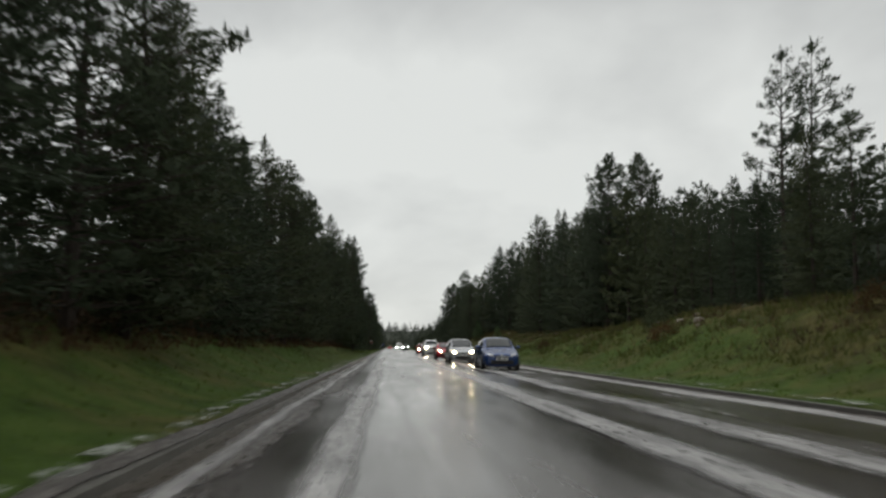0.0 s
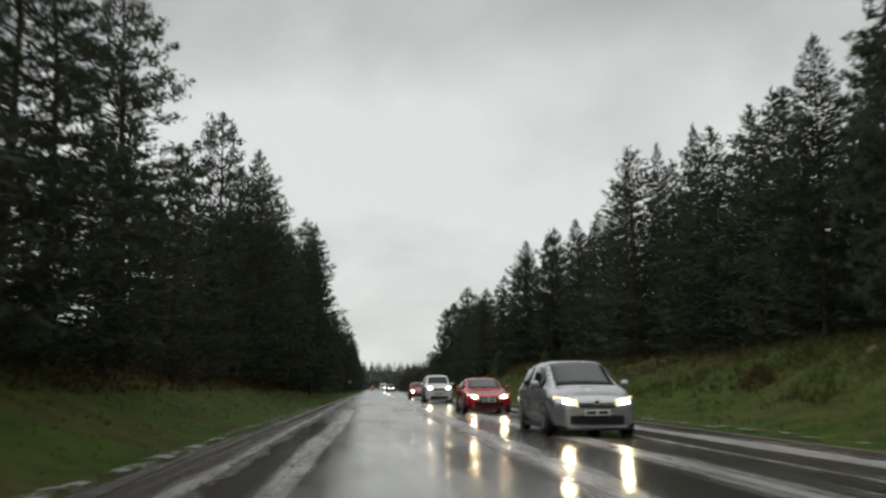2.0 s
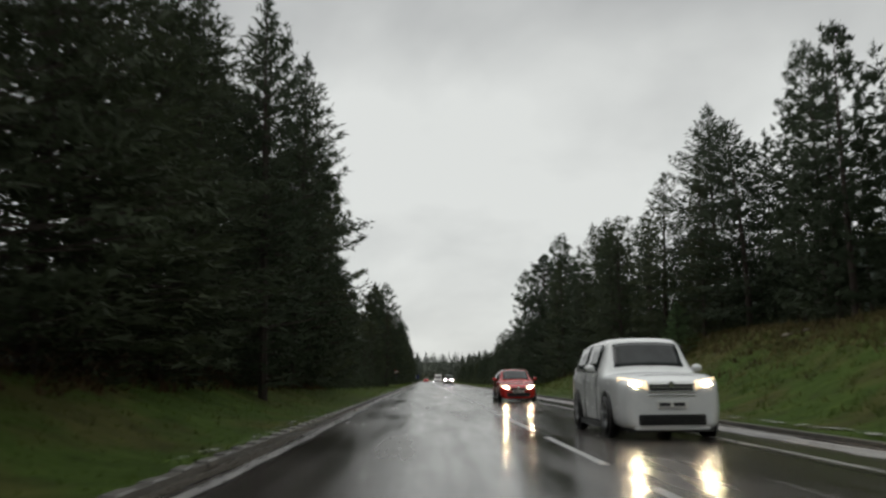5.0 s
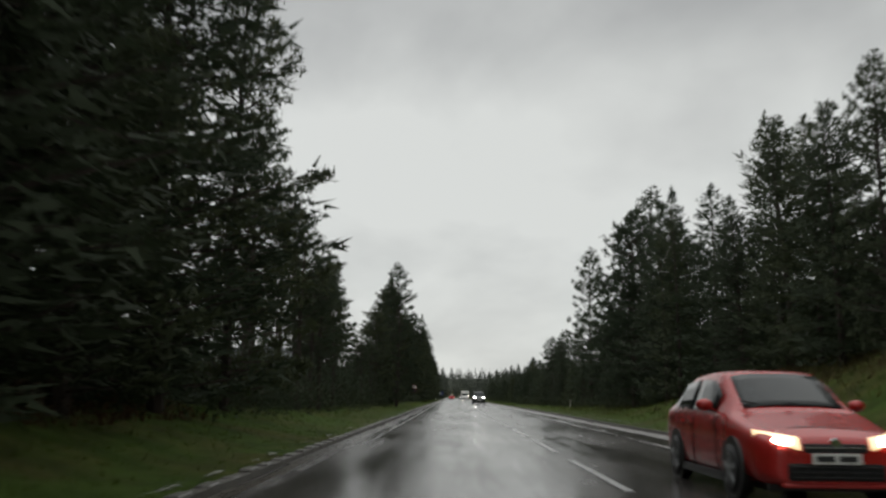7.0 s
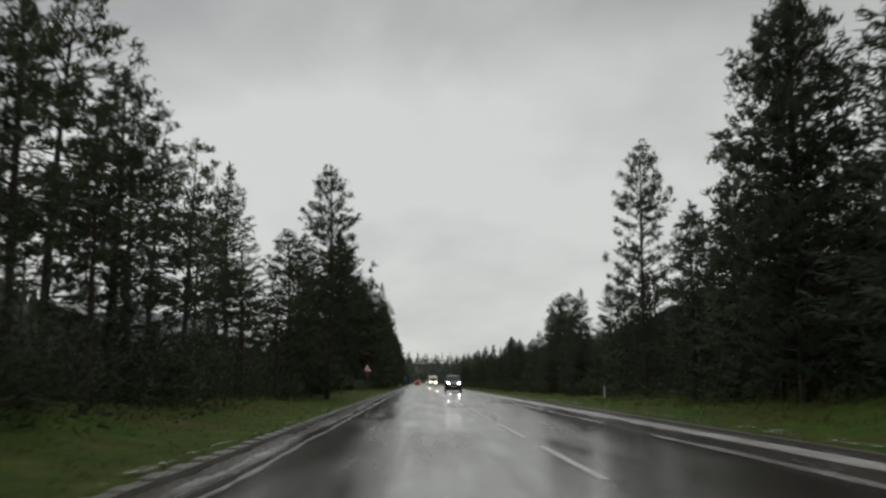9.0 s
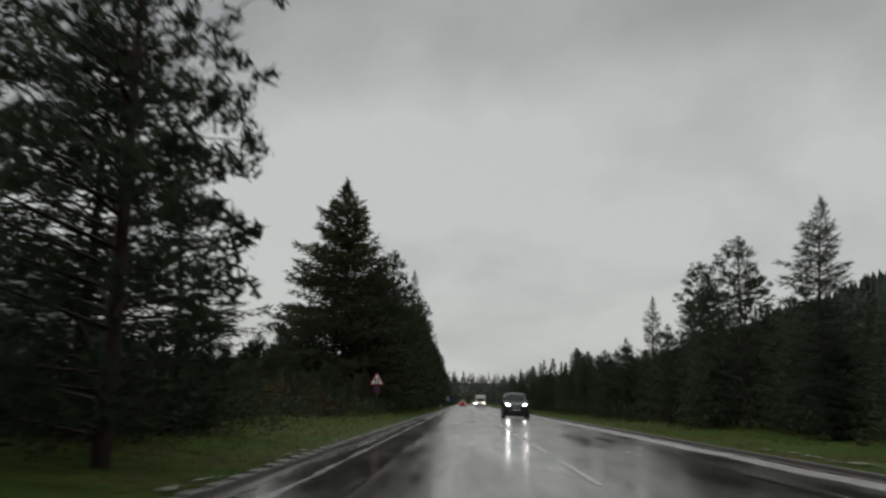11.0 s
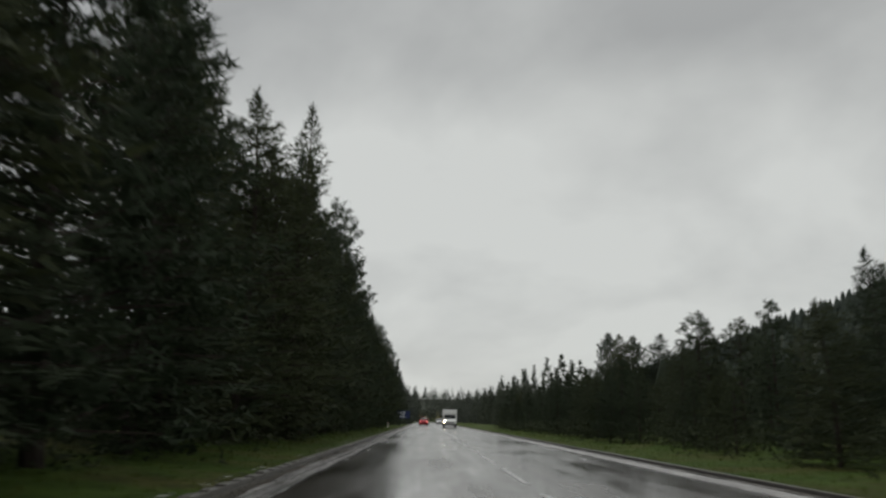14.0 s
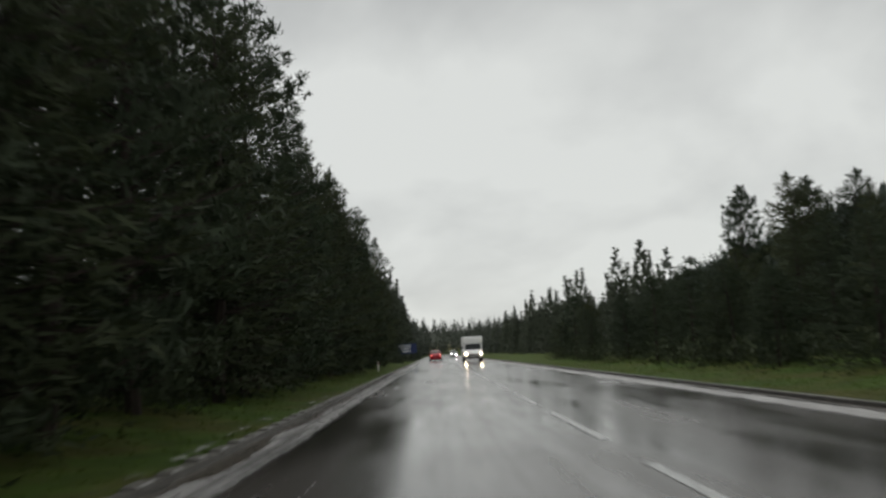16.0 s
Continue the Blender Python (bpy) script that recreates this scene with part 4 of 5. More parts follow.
def boulder(x, y, size, seed):
    """A weathered stone, half sunk into the bank."""
    r2 = np.random.default_rng(seed)
    bm = bmesh.new()
    bmesh.ops.create_icosphere(bm, subdivisions=2, radius=1)
    ax = r2.uniform(0.65, 1.3, 3)
    for v in bm.verts:
        d = v.co.normalized()
        bump = 1 + 0.16 * noise.noise(d * 1.6 + Vector((seed, 0, 0))) + 0.08 * noise.noise(d * 4.0 + Vector((0, seed, 0)))
        v.co = Vector((d.x * ax[0], d.y * ax[1], d.z * 0.7 * ax[2])) * (size * bump)
    o = part("boulder", bm, STONE)
    o.matrix_world = pose(x, y, float(land(x, y)) - size * 0.10, 0, 0, r2.uniform(0, 360))
    return tagged(o, "weathered tan stone half sunk in the grassy bank", "stone", "bank stones")


r3 = np.random.default_rng(91)
for k in range(24):
    yy = (r3.uniform(52, 78), r3.uniform(100, 134), r3.uniform(20, 46))[k % 3]
    boulder(KERB_R + r3.uniform(5.2, 8.2), yy, r3.uniform(0.10, 0.27), 900 + k)

# ---- road signs, marker posts, a house among the trees ----


def prism(bm, outline, depth, y):
    """An upright plate, its outline in x and z, depth thick, its front face at y."""
    a = [bm.verts.new((x, y, z)) for x, z in outline]
    b = [bm.verts.new((x, y + depth, z)) for x, z in outline]
    bm.faces.new(a)
    bm.faces.new(b[::-1])
    n = len(a)
    for i in range(n):
        bm.faces.new((a[(i + 1) % n], a[i], b[i], b[(i + 1) % n]))
    bmesh.ops.recalc_face_normals(bm, faces=bm.faces)


def rounded(points, r, steps=5):
    out = []
    n = len(points)
    for i in range(n):
        p, a, b = Vector(points[i]), Vector(points[i - 1]), Vector(points[(i + 1) % n])
        u, v = (a - p).normalized(), (b - p).normalized()
        for k in range(steps + 1):
            t = k / steps
            out.append(tuple(p + u * r * (1 - t) ** 2 + v * r * t ** 2))
    return out


def ring(radius, sides=28):
    return [(radius * math.cos(6.28318 * k / sides), radius * math.sin(6.28318 * k / sides)) for k in range(sides)]


RED = plain("sign_red", (0.36, 0.020, 0.03), 0.3, 0.0, 0.12)
WHITE = plain("sign_white", (0.72, 0.72, 0.70), 0.3, 0.0, 0.08)
DULL_RED = plain("faded_red", (0.17, 0.016, 0.030), 0.35, 0.0, 0.2)
BLUE = plain("sign_blue", (0.014, 0.026, 0.095), 0.3, 0.0, 0.12)
GREY = plain("post_grey", (0.035, 0.037, 0.038), 0.5, 0.2, 0.15)


def warning_sign(x, y, apex):
    base = new("road_sign")
    base.location = (x, y, float(land(x, y)))
    top = apex - float(land(x, y))
    s, h = 0.90, 0.78
    tri = lambda k: [(-s / 2 * k, -h / 3 * k), (s / 2 * k, -h / 3 * k), (0, h * 2 / 3 * k)]
    cz = top - h * 2 / 3
    bm = bmesh.new()
    rod(bm, 0.038, 0.038, (0, 0.03, -0.3), (0, 0.03, top - 0.15), 12)
    part("post", bm, GREY, base, "grey steel post", True)
    bm = bmesh.new()
    prism(bm, [(a, b + cz) for a, b in rounded(tri(1.0), 0.05)], 0.012, -0.02)
    plate = part("triangle_plate", bm, RED, base, "red-bordered triangular warning plate")
    bm = bmesh.new()
    prism(bm, [(a, b + cz) for a, b in rounded(tri(0.75), 0.02)], 0.004, -0.025)
    part("white_field", bm, WHITE, plate)
    for dx, up in ((-0.085, 1), (0.085, -1)):
        bm = bmesh.new()
        arrow = [(-0.022, -0.17), (0.022, -0.17), (0.022, 0.05), (0.062, 0.05), (0, 0.15), (-0.062, 0.05), (-0.022, 0.05)]
        pts = [(dx + a * 1.45, cz - 0.03 + b * 1.15 * up) for a, b in arrow]
        prism(bm, pts if up > 0 else pts[::-1], 0.003, -0.029)
        part("arrow", bm, INK, plate)
    cd = cz - h / 3 - 0.29
    bm = bmesh.new()
    prism(bm, [(a, b + cd) for a, b in ring(0.225)], 0.012, -0.02)
    disc = part("round_plate", bm, DULL_RED, base, "round red and blue clearway plate")
    bm = bmesh.new()
    prism(bm, [(a, b + cd) for a, b in ring(0.185)], 0.004, -0.025)
    part("blue_field", bm, BLUE, disc)
    for k in (45, -45):
        bm = bmesh.new()
        box(bm, (0.36, 0.003, 0.04), (0, -0.027 - 0.001 * (k > 0), cd), Matrix.Rotation(radians(k), 4, "Y"))
        part("red_stroke", bm, DULL_RED, disc)
    return tagged(base, "red and white two-way traffic warning sign above a clearway disc", "road sign")


warning_sign(-7.1, 223.3, 2.85)


def board_sign(x, y, wide, tall, mid):
    base = new("direction_sign")
    base.location = (x, y, float(land(x, y)))
    for dx in (-wide * 0.32, wide * 0.32):
        bm = bmesh.new()
        rod(bm, 0.05, 0.05, (dx, 0.06, -0.3), (dx, 0.06, mid + tall / 2 - 0.1), 10)
        part("post", bm, GREY, base)
    bm = bmesh.new()
    prism(bm, [(a, b + mid) for a, b in rounded([(-wide / 2, -tall / 2), (wide / 2, -tall / 2), (wide / 2, tall / 2), (-wide / 2, tall / 2)], 0.08)], 0.02, -0.01)
    board = part("board", bm, BLUE, base, "blue direction board")
    for k, (a, w) in enumerate(((0.28, 0.62), (0.02, 0.46), (-0.26, 0.55))):
        bm = bmesh.new()
        box(bm, (wide * w, 0.004, tall * 0.12), (-wide * 0.12 + 0.03 * k, -0.014, mid + tall * a))
        part("text_bar", bm, WHITE, board)
    return tagged(base, "blue roadside direction board on two posts", "road sign")


board_sign(-5.95, 395.0, 2.7, 1.4, 1.9)


def marker_post(x, y):
    base = new("marker_post")
    base.location = (x, y, float(land(x, y)))
    bm = bmesh.new()
    prism(bm, rounded([(-0.05, -0.2), (0.05, -0.2), (0.05, 0.68), (-0.05, 0.68)], 0.02), 0.05, -0.02)
    part("post", bm, WHITE, base)
    bm = bmesh.new()
    box(bm, (0.07, 0.006, 0.12), (0, -0.024, 0.54))
    part("reflector", bm, RED, base)
    return tagged(base, "white plastic verge marker post with red reflector", "marker post", "verge marker posts")


marker_post(8.9, 188.0)
marker_post(-6.2, 336.0)

SLATE = plain("slate_roof", (0.10, 0.105, 0.11), 0.5, 0.0, 0.2, 3.0)
RENDERED = plain("pale_render", (0.42, 0.41, 0.38), 0.8, 0.0, 0.12, 2.0)


def house(x, y, turn):
    base = new("house")
    base.matrix_world = pose(x, y, float(land(x, y)), 0, 0, turn)
    L, W, eave, ridge = 9.0, 6.4, 3.2, 5.9
    bm = bmesh.new()
    box(bm, (L, W, eave + 0.4), (0, 0, eave / 2 - 0.2))
    wall = part("wall", bm, RENDERED, base)
    bm = bmesh.new()
    for s in (-1, 1):
        a = [bm.verts.new(p) for p in ((s * L / 2, -W / 2, eave), (s * L / 2, W / 2, eave), (s * L / 2, 0, ridge - 0.1))]
        bm.faces.new(a)
    part("gable", bm, RENDERED, base)
    for s in (-1, 1):
        bm = bmesh.new()
        slope = math.atan2(ridge - eave, W / 2)
        box(bm, (L + 0.5, (W / 2 + 0.35) / math.cos(slope), 0.12), (0, s * (W / 4 + 0.12), (eave + ridge) / 2 - 0.08), Matrix.Rotation(-s * slope, 4, "X"))
        part("roof", bm, SLATE, base)
    bm = bmesh.new()
    box(bm, (0.6, 0.6, 1.3), (L / 2 - 0.6, 0, ridge + 0.3))
    part("chimney", bm, RENDERED, base)
    for dx in (-2.6, 0, 2.6):
        bm = bmesh.new()
        box(bm, (1.0, 0.06, 1.2), (dx, -W / 2 - 0.01, 1.7))
        part("window", bm, GLASS, wall)
    return tagged(base, "low house with a grey slate roof behind the pines", "house")


house(-23.0, 206.0, 12)

# ---- vehicles, standing where they pass ----


def loft(bm, stations, shape):
    """Rings across the length, joined and closed at both ends."""
    rings = []
    for st in stations:
        rings.append([bm.verts.new(p) for p in shape(st)])
    n = len(rings[0])
    for a, b in zip(rings, rings[1:]):
        for i in range(n):
            bm.faces.new((a[i], a[(i + 1) % n], b[(i + 1) % n], b[i]))
    bm.faces.new(rings[0][::-1])
    bm.faces.new(rings[-1])
    bmesh.ops.recalc_face_normals(bm, faces=bm.faces)


def hull(st):
    y, w, zb, zs, crown = st
    half = [(0.0, zb), (w * 0.80, zb), (w * 0.96, zb + 0.10), (w, zb + (zs - zb) * 0.45), (w * 0.985, zs - 0.12), (w * 0.93, zs - 0.03), (w * 0.72, zs + crown * 0.6), (0.0, zs + crown)]
    return [(x, y, z) for x, z in half] + [(-x, y, z) for x, z in half[-2:0:-1]]


def panel(name, quad, material, parent, lift=0.012, cuts=3, bulge=0.03, label=""):
    """A slightly curved pane set proud of the four corners given."""
    q = [Vector(p) for p in quad]
    nrm = (q[1] - q[0]).cross(q[3] - q[0]).normalized()
    v, f = [], []
    for i in range(cuts + 1):
        for j in range(cuts + 1):
            s, t = j / cuts, i / cuts
            p = (q[0] * (1 - s) + q[1] * s) * (1 - t) + (q[3] * (1 - s) + q[2] * s) * t
            v.append(tuple(p + nrm * (lift + bulge * 4 * s * (1 - s) * t * (1 - t) * 2)))
    m = cuts + 1
    f = [(i * m + j, i * m + j + 1, (i + 1) * m + j + 1, (i + 1) * m + j) for i in range(cuts) for j in range(cuts)]
    return mesh_object(name, v, f, material, parent, label, True)


def soft_edges(ob):
    m = ob.modifiers.new("soft", "SUBSURF")
    m.levels = m.render_levels = 2


SHAPES = {
    # length, half width, cowl, roof front, roof rear, tail of the glass, roof height, belt, nose height, wheel radius
    "hatch": (4.0, 0.85, -1.02, -0.22, 1.15, 1.78, 1.47, 0.93, 0.70, 0.31),
    "mpv": (4.25, 0.88, -1.30, -0.30, 1.40, 1.98, 1.55, 0.95, 0.73, 0.32),
    "coupe": (4.2, 0.91, -0.85, 0.10, 0.95, 1.75, 1.36, 0.88, 0.66, 0.33),
    "suv": (4.6, 0.93, -0.98, -0.48, 1.75, 2.12, 1.80, 1.12, 0.98, 0.38),
}


def car(kind, x, y, paint, label, lamp=HEAD, facing=0.0, lit=True, dark_bumper=False):
    L, W, cowl, rf, rr, tail, roof_z, belt, nose, r = SHAPES[kind]
    F, B = -L / 2, L / 2
    base = new("car")
    base.matrix_world = pose(x, y, 0.0, 0, 0, facing)
    # along the length: half width, underside, belt line, half width of the roof, top
    keys = np.array([
        (F, W * 0.70, 0.22, nose - 0.16, W * 0.56, nose - 0.12), (F + 0.05, W * 0.83, 0.19, nose - 0.06, W * 0.64, nose - 0.01), (F + 0.20, W * 0.93, 0.17, nose + 0.02, W * 0.68, nose + 0.07),
        (F + 0.55, W * 0.97, 0.18, nose + 0.10, W * 0.72, nose + 0.15), (cowl - 0.10, W, 0.17, belt - 0.05, W * 0.76, belt), (cowl, W, 0.17, belt - 0.03, W * 0.78, belt + 0.03),
        (rf - 0.05, W, 0.17, belt, W * 0.715, roof_z - 0.04), (rf + 0.15, W, 0.17, belt, W * 0.71, roof_z - 0.005), ((rf + rr) / 2, W, 0.17, belt + 0.01, W * 0.72, roof_z), (rr, W, 0.18, belt + 0.03, W * 0.70, roof_z - 0.05),
        (tail, W * 0.97, 0.22, belt + 0.03, W * 0.74, belt + 0.12), (B - 0.10, W * 0.93, 0.26, belt - 0.03, W * 0.70, belt + 0.02), (B, W * 0.80, 0.36, belt - 0.22, W * 0.6, belt - 0.14)])
    row = lambda q: [float(np.interp(q, keys[:, 0], keys[:, k])) for k in range(1, 6)]

    def section(q):
        w, zb, zl, tw, zt = row(q)
        half = [(0.0, zb), (w * 0.84, zb), (w * 0.97, zb + 0.07), (w, zb + (zl - zb) * 0.35), (w * 0.995, zl - 0.14), (w * 0.965, zl - 0.01),
                (w * 0.955 + (tw - w * 0.955) * 0.5, zl + (zt - zl) * 0.48), (tw, zt - (zt - zl) * 0.09 - 0.01), (tw * 0.86, zt - 0.006), (tw * 0.45, zt + 0.012), (0.0, zt + 0.016)]
        return [(a, q, b) for a, b in half] + [(-a, q, b) for a, b in half[-2:0:-1]]

    bm = bmesh.new()
    cuts = sorted(set([float(k) for k in keys[:, 0]] + [F + 0.02, F + 0.10, F + 0.35, F + 0.8, cowl + 0.05, (cowl + rf) / 2, rf - 0.12, rr - 0.15, rr + 0.10, (rr + tail) / 2, tail + 0.05]))
    loft(bm, cuts, section)
    body = part("body", bm, paint, base, "", True)
    soft_edges(body)

    def skin(name, grid, material, parent=base, label=""):
        n, m = len(grid), len(grid[0])
        v = [p for line in grid for p in line]
        f = [(i * m + j, i * m + j + 1, (i + 1) * m + j + 1, (i + 1) * m + j) for i in range(n - 1) for j in range(m - 1)]
        o = mesh_object(name, v, f, material, parent, label, True)
        thick = o.modifiers.new("pane", "SOLIDIFY")
        thick.thickness, thick.offset = 0.012, 0.0
        return o

    def over(q, s, lift):
        w, zb, zl, tw, zt = row(q)
        return (tw * 0.90 * s, q, zt + 0.012 * (1 - s * s) + lift - 0.03 * s ** 4)

    span = np.linspace(-1, 1, 9)
    skin("windscreen", [[over(q, s * (0.98 + 0.04 * (rf - q)), 0.016) for s in span] for q in np.linspace(cowl + 0.07, rf - 0.11, 7)], GLASS)
    skin("rear_window", [[over(q, s, 0.016) for s in span] for q in np.linspace(rr + 0.10, tail - 0.08, 5)], GLASS)
    for s in (-1, 1):
        for q0, q1 in ((cowl + 0.50, (rf + rr) / 2 - 0.12), ((rf + rr) / 2 - 0.05, rr + 0.12)):
            grid = []
            for q in np.linspace(q0, q1, 6):
                w, zb, zl, tw, zt = row(q)
                z0, z1 = zl + 0.03, max(zl + 0.06, zt - 0.10 - 0.02)
                line = []
                for u in np.linspace(0, 1, 4):
                    z = z0 + (z1 - z0) * u
                    t = (z - zl) / max(0.05, zt - zl)
                    line.append((s * (w * 0.962 + (tw - w * 0.962) * t + 0.016), q, z))
                grid.append(line)
            skin("side_window", grid, GLASS)
        # lamps, mirrors, handles
        lens = [[(s * (W * 0.44 + a * W * 0.46), F - 0.012 + 0.30 * a ** 2.0 + 0.06 * b, nose - 0.130 + 0.135 * b * (1.0 - 0.35 * a) + 0.115 * a) for b in np.linspace(0, 1, 4)] for a in np.linspace(0, 1, 6)]
        unit = skin("headlight", lens, (LENS_COOL if lamp is HEAD_COOL else LENS_WARM) if lit else LENS, base, "clear swept-back headlight")
        bm = bmesh.new()
        bmesh.ops.create_uvsphere(bm, u_segments=12, v_segments=8, radius=1, matrix=Matrix.Translation((s * W * 0.66, F + 0.062, nose - 0.040)) @ Matrix.Rotation(radians(24 * s), 4, "Z") @ Matrix.Diagonal((0.090, 0.045, 0.040, 1)))
        part("bulb", bm, lamp if lit else CHROME, unit, "", True)
        bm = bmesh.new()
        bmesh.ops.create_uvsphere(bm, u_segments=10, v_segments=6, radius=1, matrix=Matrix.Translation((s * W * 0.70, F + 0.12, 0.36)) @ Matrix.Diagonal((0.07, 0.05, 0.05, 1)))
        part("fog_lamp", bm, CHROME, base, "", True)
        bm = bmesh.new()
        rod(bm, 0.02, 0.018, (s * W * 0.94, cowl + 0.52, belt + 0.03), (s * (W + 0.05), cowl + 0.50, belt + 0.07), 6)
        bmesh.ops.create_uvsphere(bm, u_segments=12, v_segments=8, radius=1, matrix=Matrix.Translation((s * (W + 0.09), cowl + 0.50, belt + 0.10)) @ Matrix.Diagonal((0.105, 0.07, 0.075, 1)))
        part("mirror", bm, paint, base, "", True)
        bm = bmesh.new()
        box(bm, (0.16, 0.12, 0.20), (s * W * 0.76, B - 0.05, belt - 0.14))
        part("tail_light", bm, TAIL if facing else RED, base, "", False, 0.03)
        for q in (cowl + 0.40, (rf + rr) / 2 - 0.09, rr + 0.06):
            sv, sf = [], []
            tube(sv, sf, [(s * (a + 0.001), b, c) for a, b, c in section(q)[2:6]], 0.007, 0.007, 4)
            mesh_object("door_seam", sv, sf, TRIM, base)
        for q in (rf + 0.72, rr - 0.22):
            bm = bmesh.new()
            box(bm, (0.03, 0.19, 0.032), (s * (W + 0.002), q, belt - 0.13))
            part("door_handle", bm, paint, base, "", False, 0.008)
        bm = bmesh.new()
        box(bm, (0.05, L * 0.44, 0.10), (s * (W - 0.015), 0.02, 0.20))
        part("sill", bm, TRIM, base, "", False, 0.02)
        for fy in (F + L * 0.20, B - L * 0.20):
            turn = Matrix.Rotation(radians(90), 4, "Y")
            bm = bmesh.new()
            bmesh.ops.create_cone(bm, cap_ends=True, segments=28, radius1=r + 0.05, radius2=r + 0.05, depth=0.03, matrix=Matrix.Translation((s * (W - 0.008), fy, r + 0.015)) @ turn)
            part("wheel_arch", bm, TRIM, base)
            bm = bmesh.new()
            bmesh.ops.create_cone(bm, cap_ends=True, segments=28, radius1=r, radius2=r, depth=0.20, matrix=Matrix.Translation((s * (W - 0.075), fy, r)) @ turn)
            bmesh.ops.bevel(bm, geom=[e for e in bm.edges if len(e.link_faces) == 2 and e.calc_face_angle(0) > 1.2], offset=0.035, segments=2, affect="EDGES")
            wheel = part("wheel", bm, RUBBER, base, "", True)
            bm = bmesh.new()
            bmesh.ops.create_cone(bm, cap_ends=True, segments=22, radius1=r * 0.66, radius2=r * 0.66, depth=0.012, matrix=Matrix.Translation((s * (W + 0.024), fy, r)) @ turn)
            part("rim_back", bm, TRIM, wheel)
            bm = bmesh.new()
            bmesh.ops.create_cone(bm, cap_ends=True, segments=12, radius1=r * 0.16, radius2=r * 0.13, depth=0.02, matrix=Matrix.Translation((s * (W + 0.036), fy, r)) @ turn)
            for k in range(5):
                box(bm, (0.014, 0.055, r * 0.50), (s * (W + 0.034), fy, r), Matrix.Rotation(radians(72 * k), 4, "X") @ Matrix.Translation((0, 0, r * 0.36)))
            part("rim", bm, ALLOY, wheel)
    # the first box is the shadow beneath the nose, built as a dark solid
    for name, size, at, mat, bev in (
            ("undertray", (W * 1.62, 0.9, 0.14), (0, F + 0.60, 0.20), TRIM, 0.03), ("grille", (W * 0.80, 0.08, 0.10), (0, F + 0.035, nose - 0.11), INTAKE, 0.02), ("grille_bar", (W * 0.78, 0.012, 0.014), (0, F - 0.008, nose - 0.10), CHROME, 0.003),
            ("lower_intake", (W * 1.24, 0.12, 0.20), (0, F + 0.05, 0.345), INTAKE, 0.05), ("bumper_lip", (W * 1.36, 0.14, 0.06), (0, F + 0.085, 0.205), TRIM if dark_bumper else paint, 0.03)):
        bm = bmesh.new()
        box(bm, size, at)
        part(name, bm, mat, base, "", False, bev)
    if kind == "suv":
        for dz in (-0.05, -0.17, -0.23):
            bm = bmesh.new()
            box(bm, (W * 0.86, 0.03, 0.022), (0, F - 0.002, nose + dz))
            part("grille_bar", bm, CHROME, base, "", False, 0.005)
    bm = bmesh.new()
    bmesh.ops.create_cone(bm, cap_ends=True, segments=18, radius1=0.055, radius2=0.048, depth=0.02, matrix=Matrix.Translation((0, F - 0.002, nose - 0.05)) @ Matrix.Rotation(radians(90), 4, "X"))
    part("badge", bm, CHROME, base)
    bm = bmesh.new()
    box(bm, (0.52, 0.02, 0.112), (0, F - 0.018, 0.485 if kind != "suv" else 0.60))
    plate = part("number_plate", bm, PLATE, base, "", False, 0.004)
    for k in range(2):
        bm = bmesh.new()
        box(bm, (0.19, 0.004, 0.06), (-0.125 + 0.24 * k, F - 0.031, 0.485 if kind != "suv" else 0.60))
        part("plate_bar", bm, INK, plate)
    sv, sf = [], []
    tube(sv, sf, [over(F + 0.30, v, 0.004) for v in np.linspace(-1, 1, 9)], 0.006, 0.006, 4)
    mesh_object("bonnet_seam", sv, sf, TRIM, base)
    for k in range(3):
        bm = bmesh.new()
        box(bm, (W * 1.12, 0.02, 0.012), (0, F - 0.014, 0.29 + 0.055 * k))
        part("intake_slat", bm, RUBBER, base)
    for dx, ang in ((-0.34, 9), (0.20, 6)):
        bm = bmesh.new()
        box(bm, (0.56, 0.018, 0.014), (dx, cowl + 0.13, belt + 0.105), Matrix.Rotation(radians(ang), 4, "Y") @ Matrix.Rotation(radians(8), 4, "Z"))
        part("wiper", bm, TRIM, base)
    return tagged(base, label, "car", "traffic on the road")


P_BLUE = car_paint("blue_paint", (0.006, 0.028, 0.110))
P_SILVER = car_paint("silver_paint", (0.33, 0.335, 0.34), 0.6)
P_RED = car_paint("red_paint", (0.33, 0.010, 0.020), 0.1)
P_RED2 = car_paint("bright_red_paint", (0.36, 0.016, 0.013), 0.1)
P_WHITE = car_paint("white_paint", (0.62, 0.63, 0.62), 0.0)
P_DARK = car_paint("dark_green_paint", (0.030, 0.036, 0.034), 0.4)

LANE = 1.95
car("hatch", LANE + 0.25, 39.8, P_BLUE, "small metallic blue hatchback with dim headlights, on the wet lane", lit=False)
car("mpv", LANE, 56.9, P_SILVER, "silver compact people carrier with yellowish headlights on")
car("coupe", LANE + 0.1, 73.0, P_RED, "low red coupe with small bright headlights on")
car("suv", LANE, 96.0, P_WHITE, "white estate-like car with headlights on, on the wet lane")
car("hatch", LANE, 119.5, P_RED2, "bright red hatchback with dazzling headlights in the rain", HEAD)
car("suv", LANE, 235.5, P_DARK, "dark four-wheel-drive car with dazzling cool headlights", HEAD_COOL)
car("hatch", LANE, 460.0, P_SILVER, "distant silver car with headlights on", HEAD_COOL)
car("hatch", -2.0, 396.0, P_RED, "dark red car driving away with tail lights lit", HEAD, 180.0, False)


BRIGHT = plain("white_panels", (0.80, 0.80, 0.78), 0.35, 0.0, 0.06)


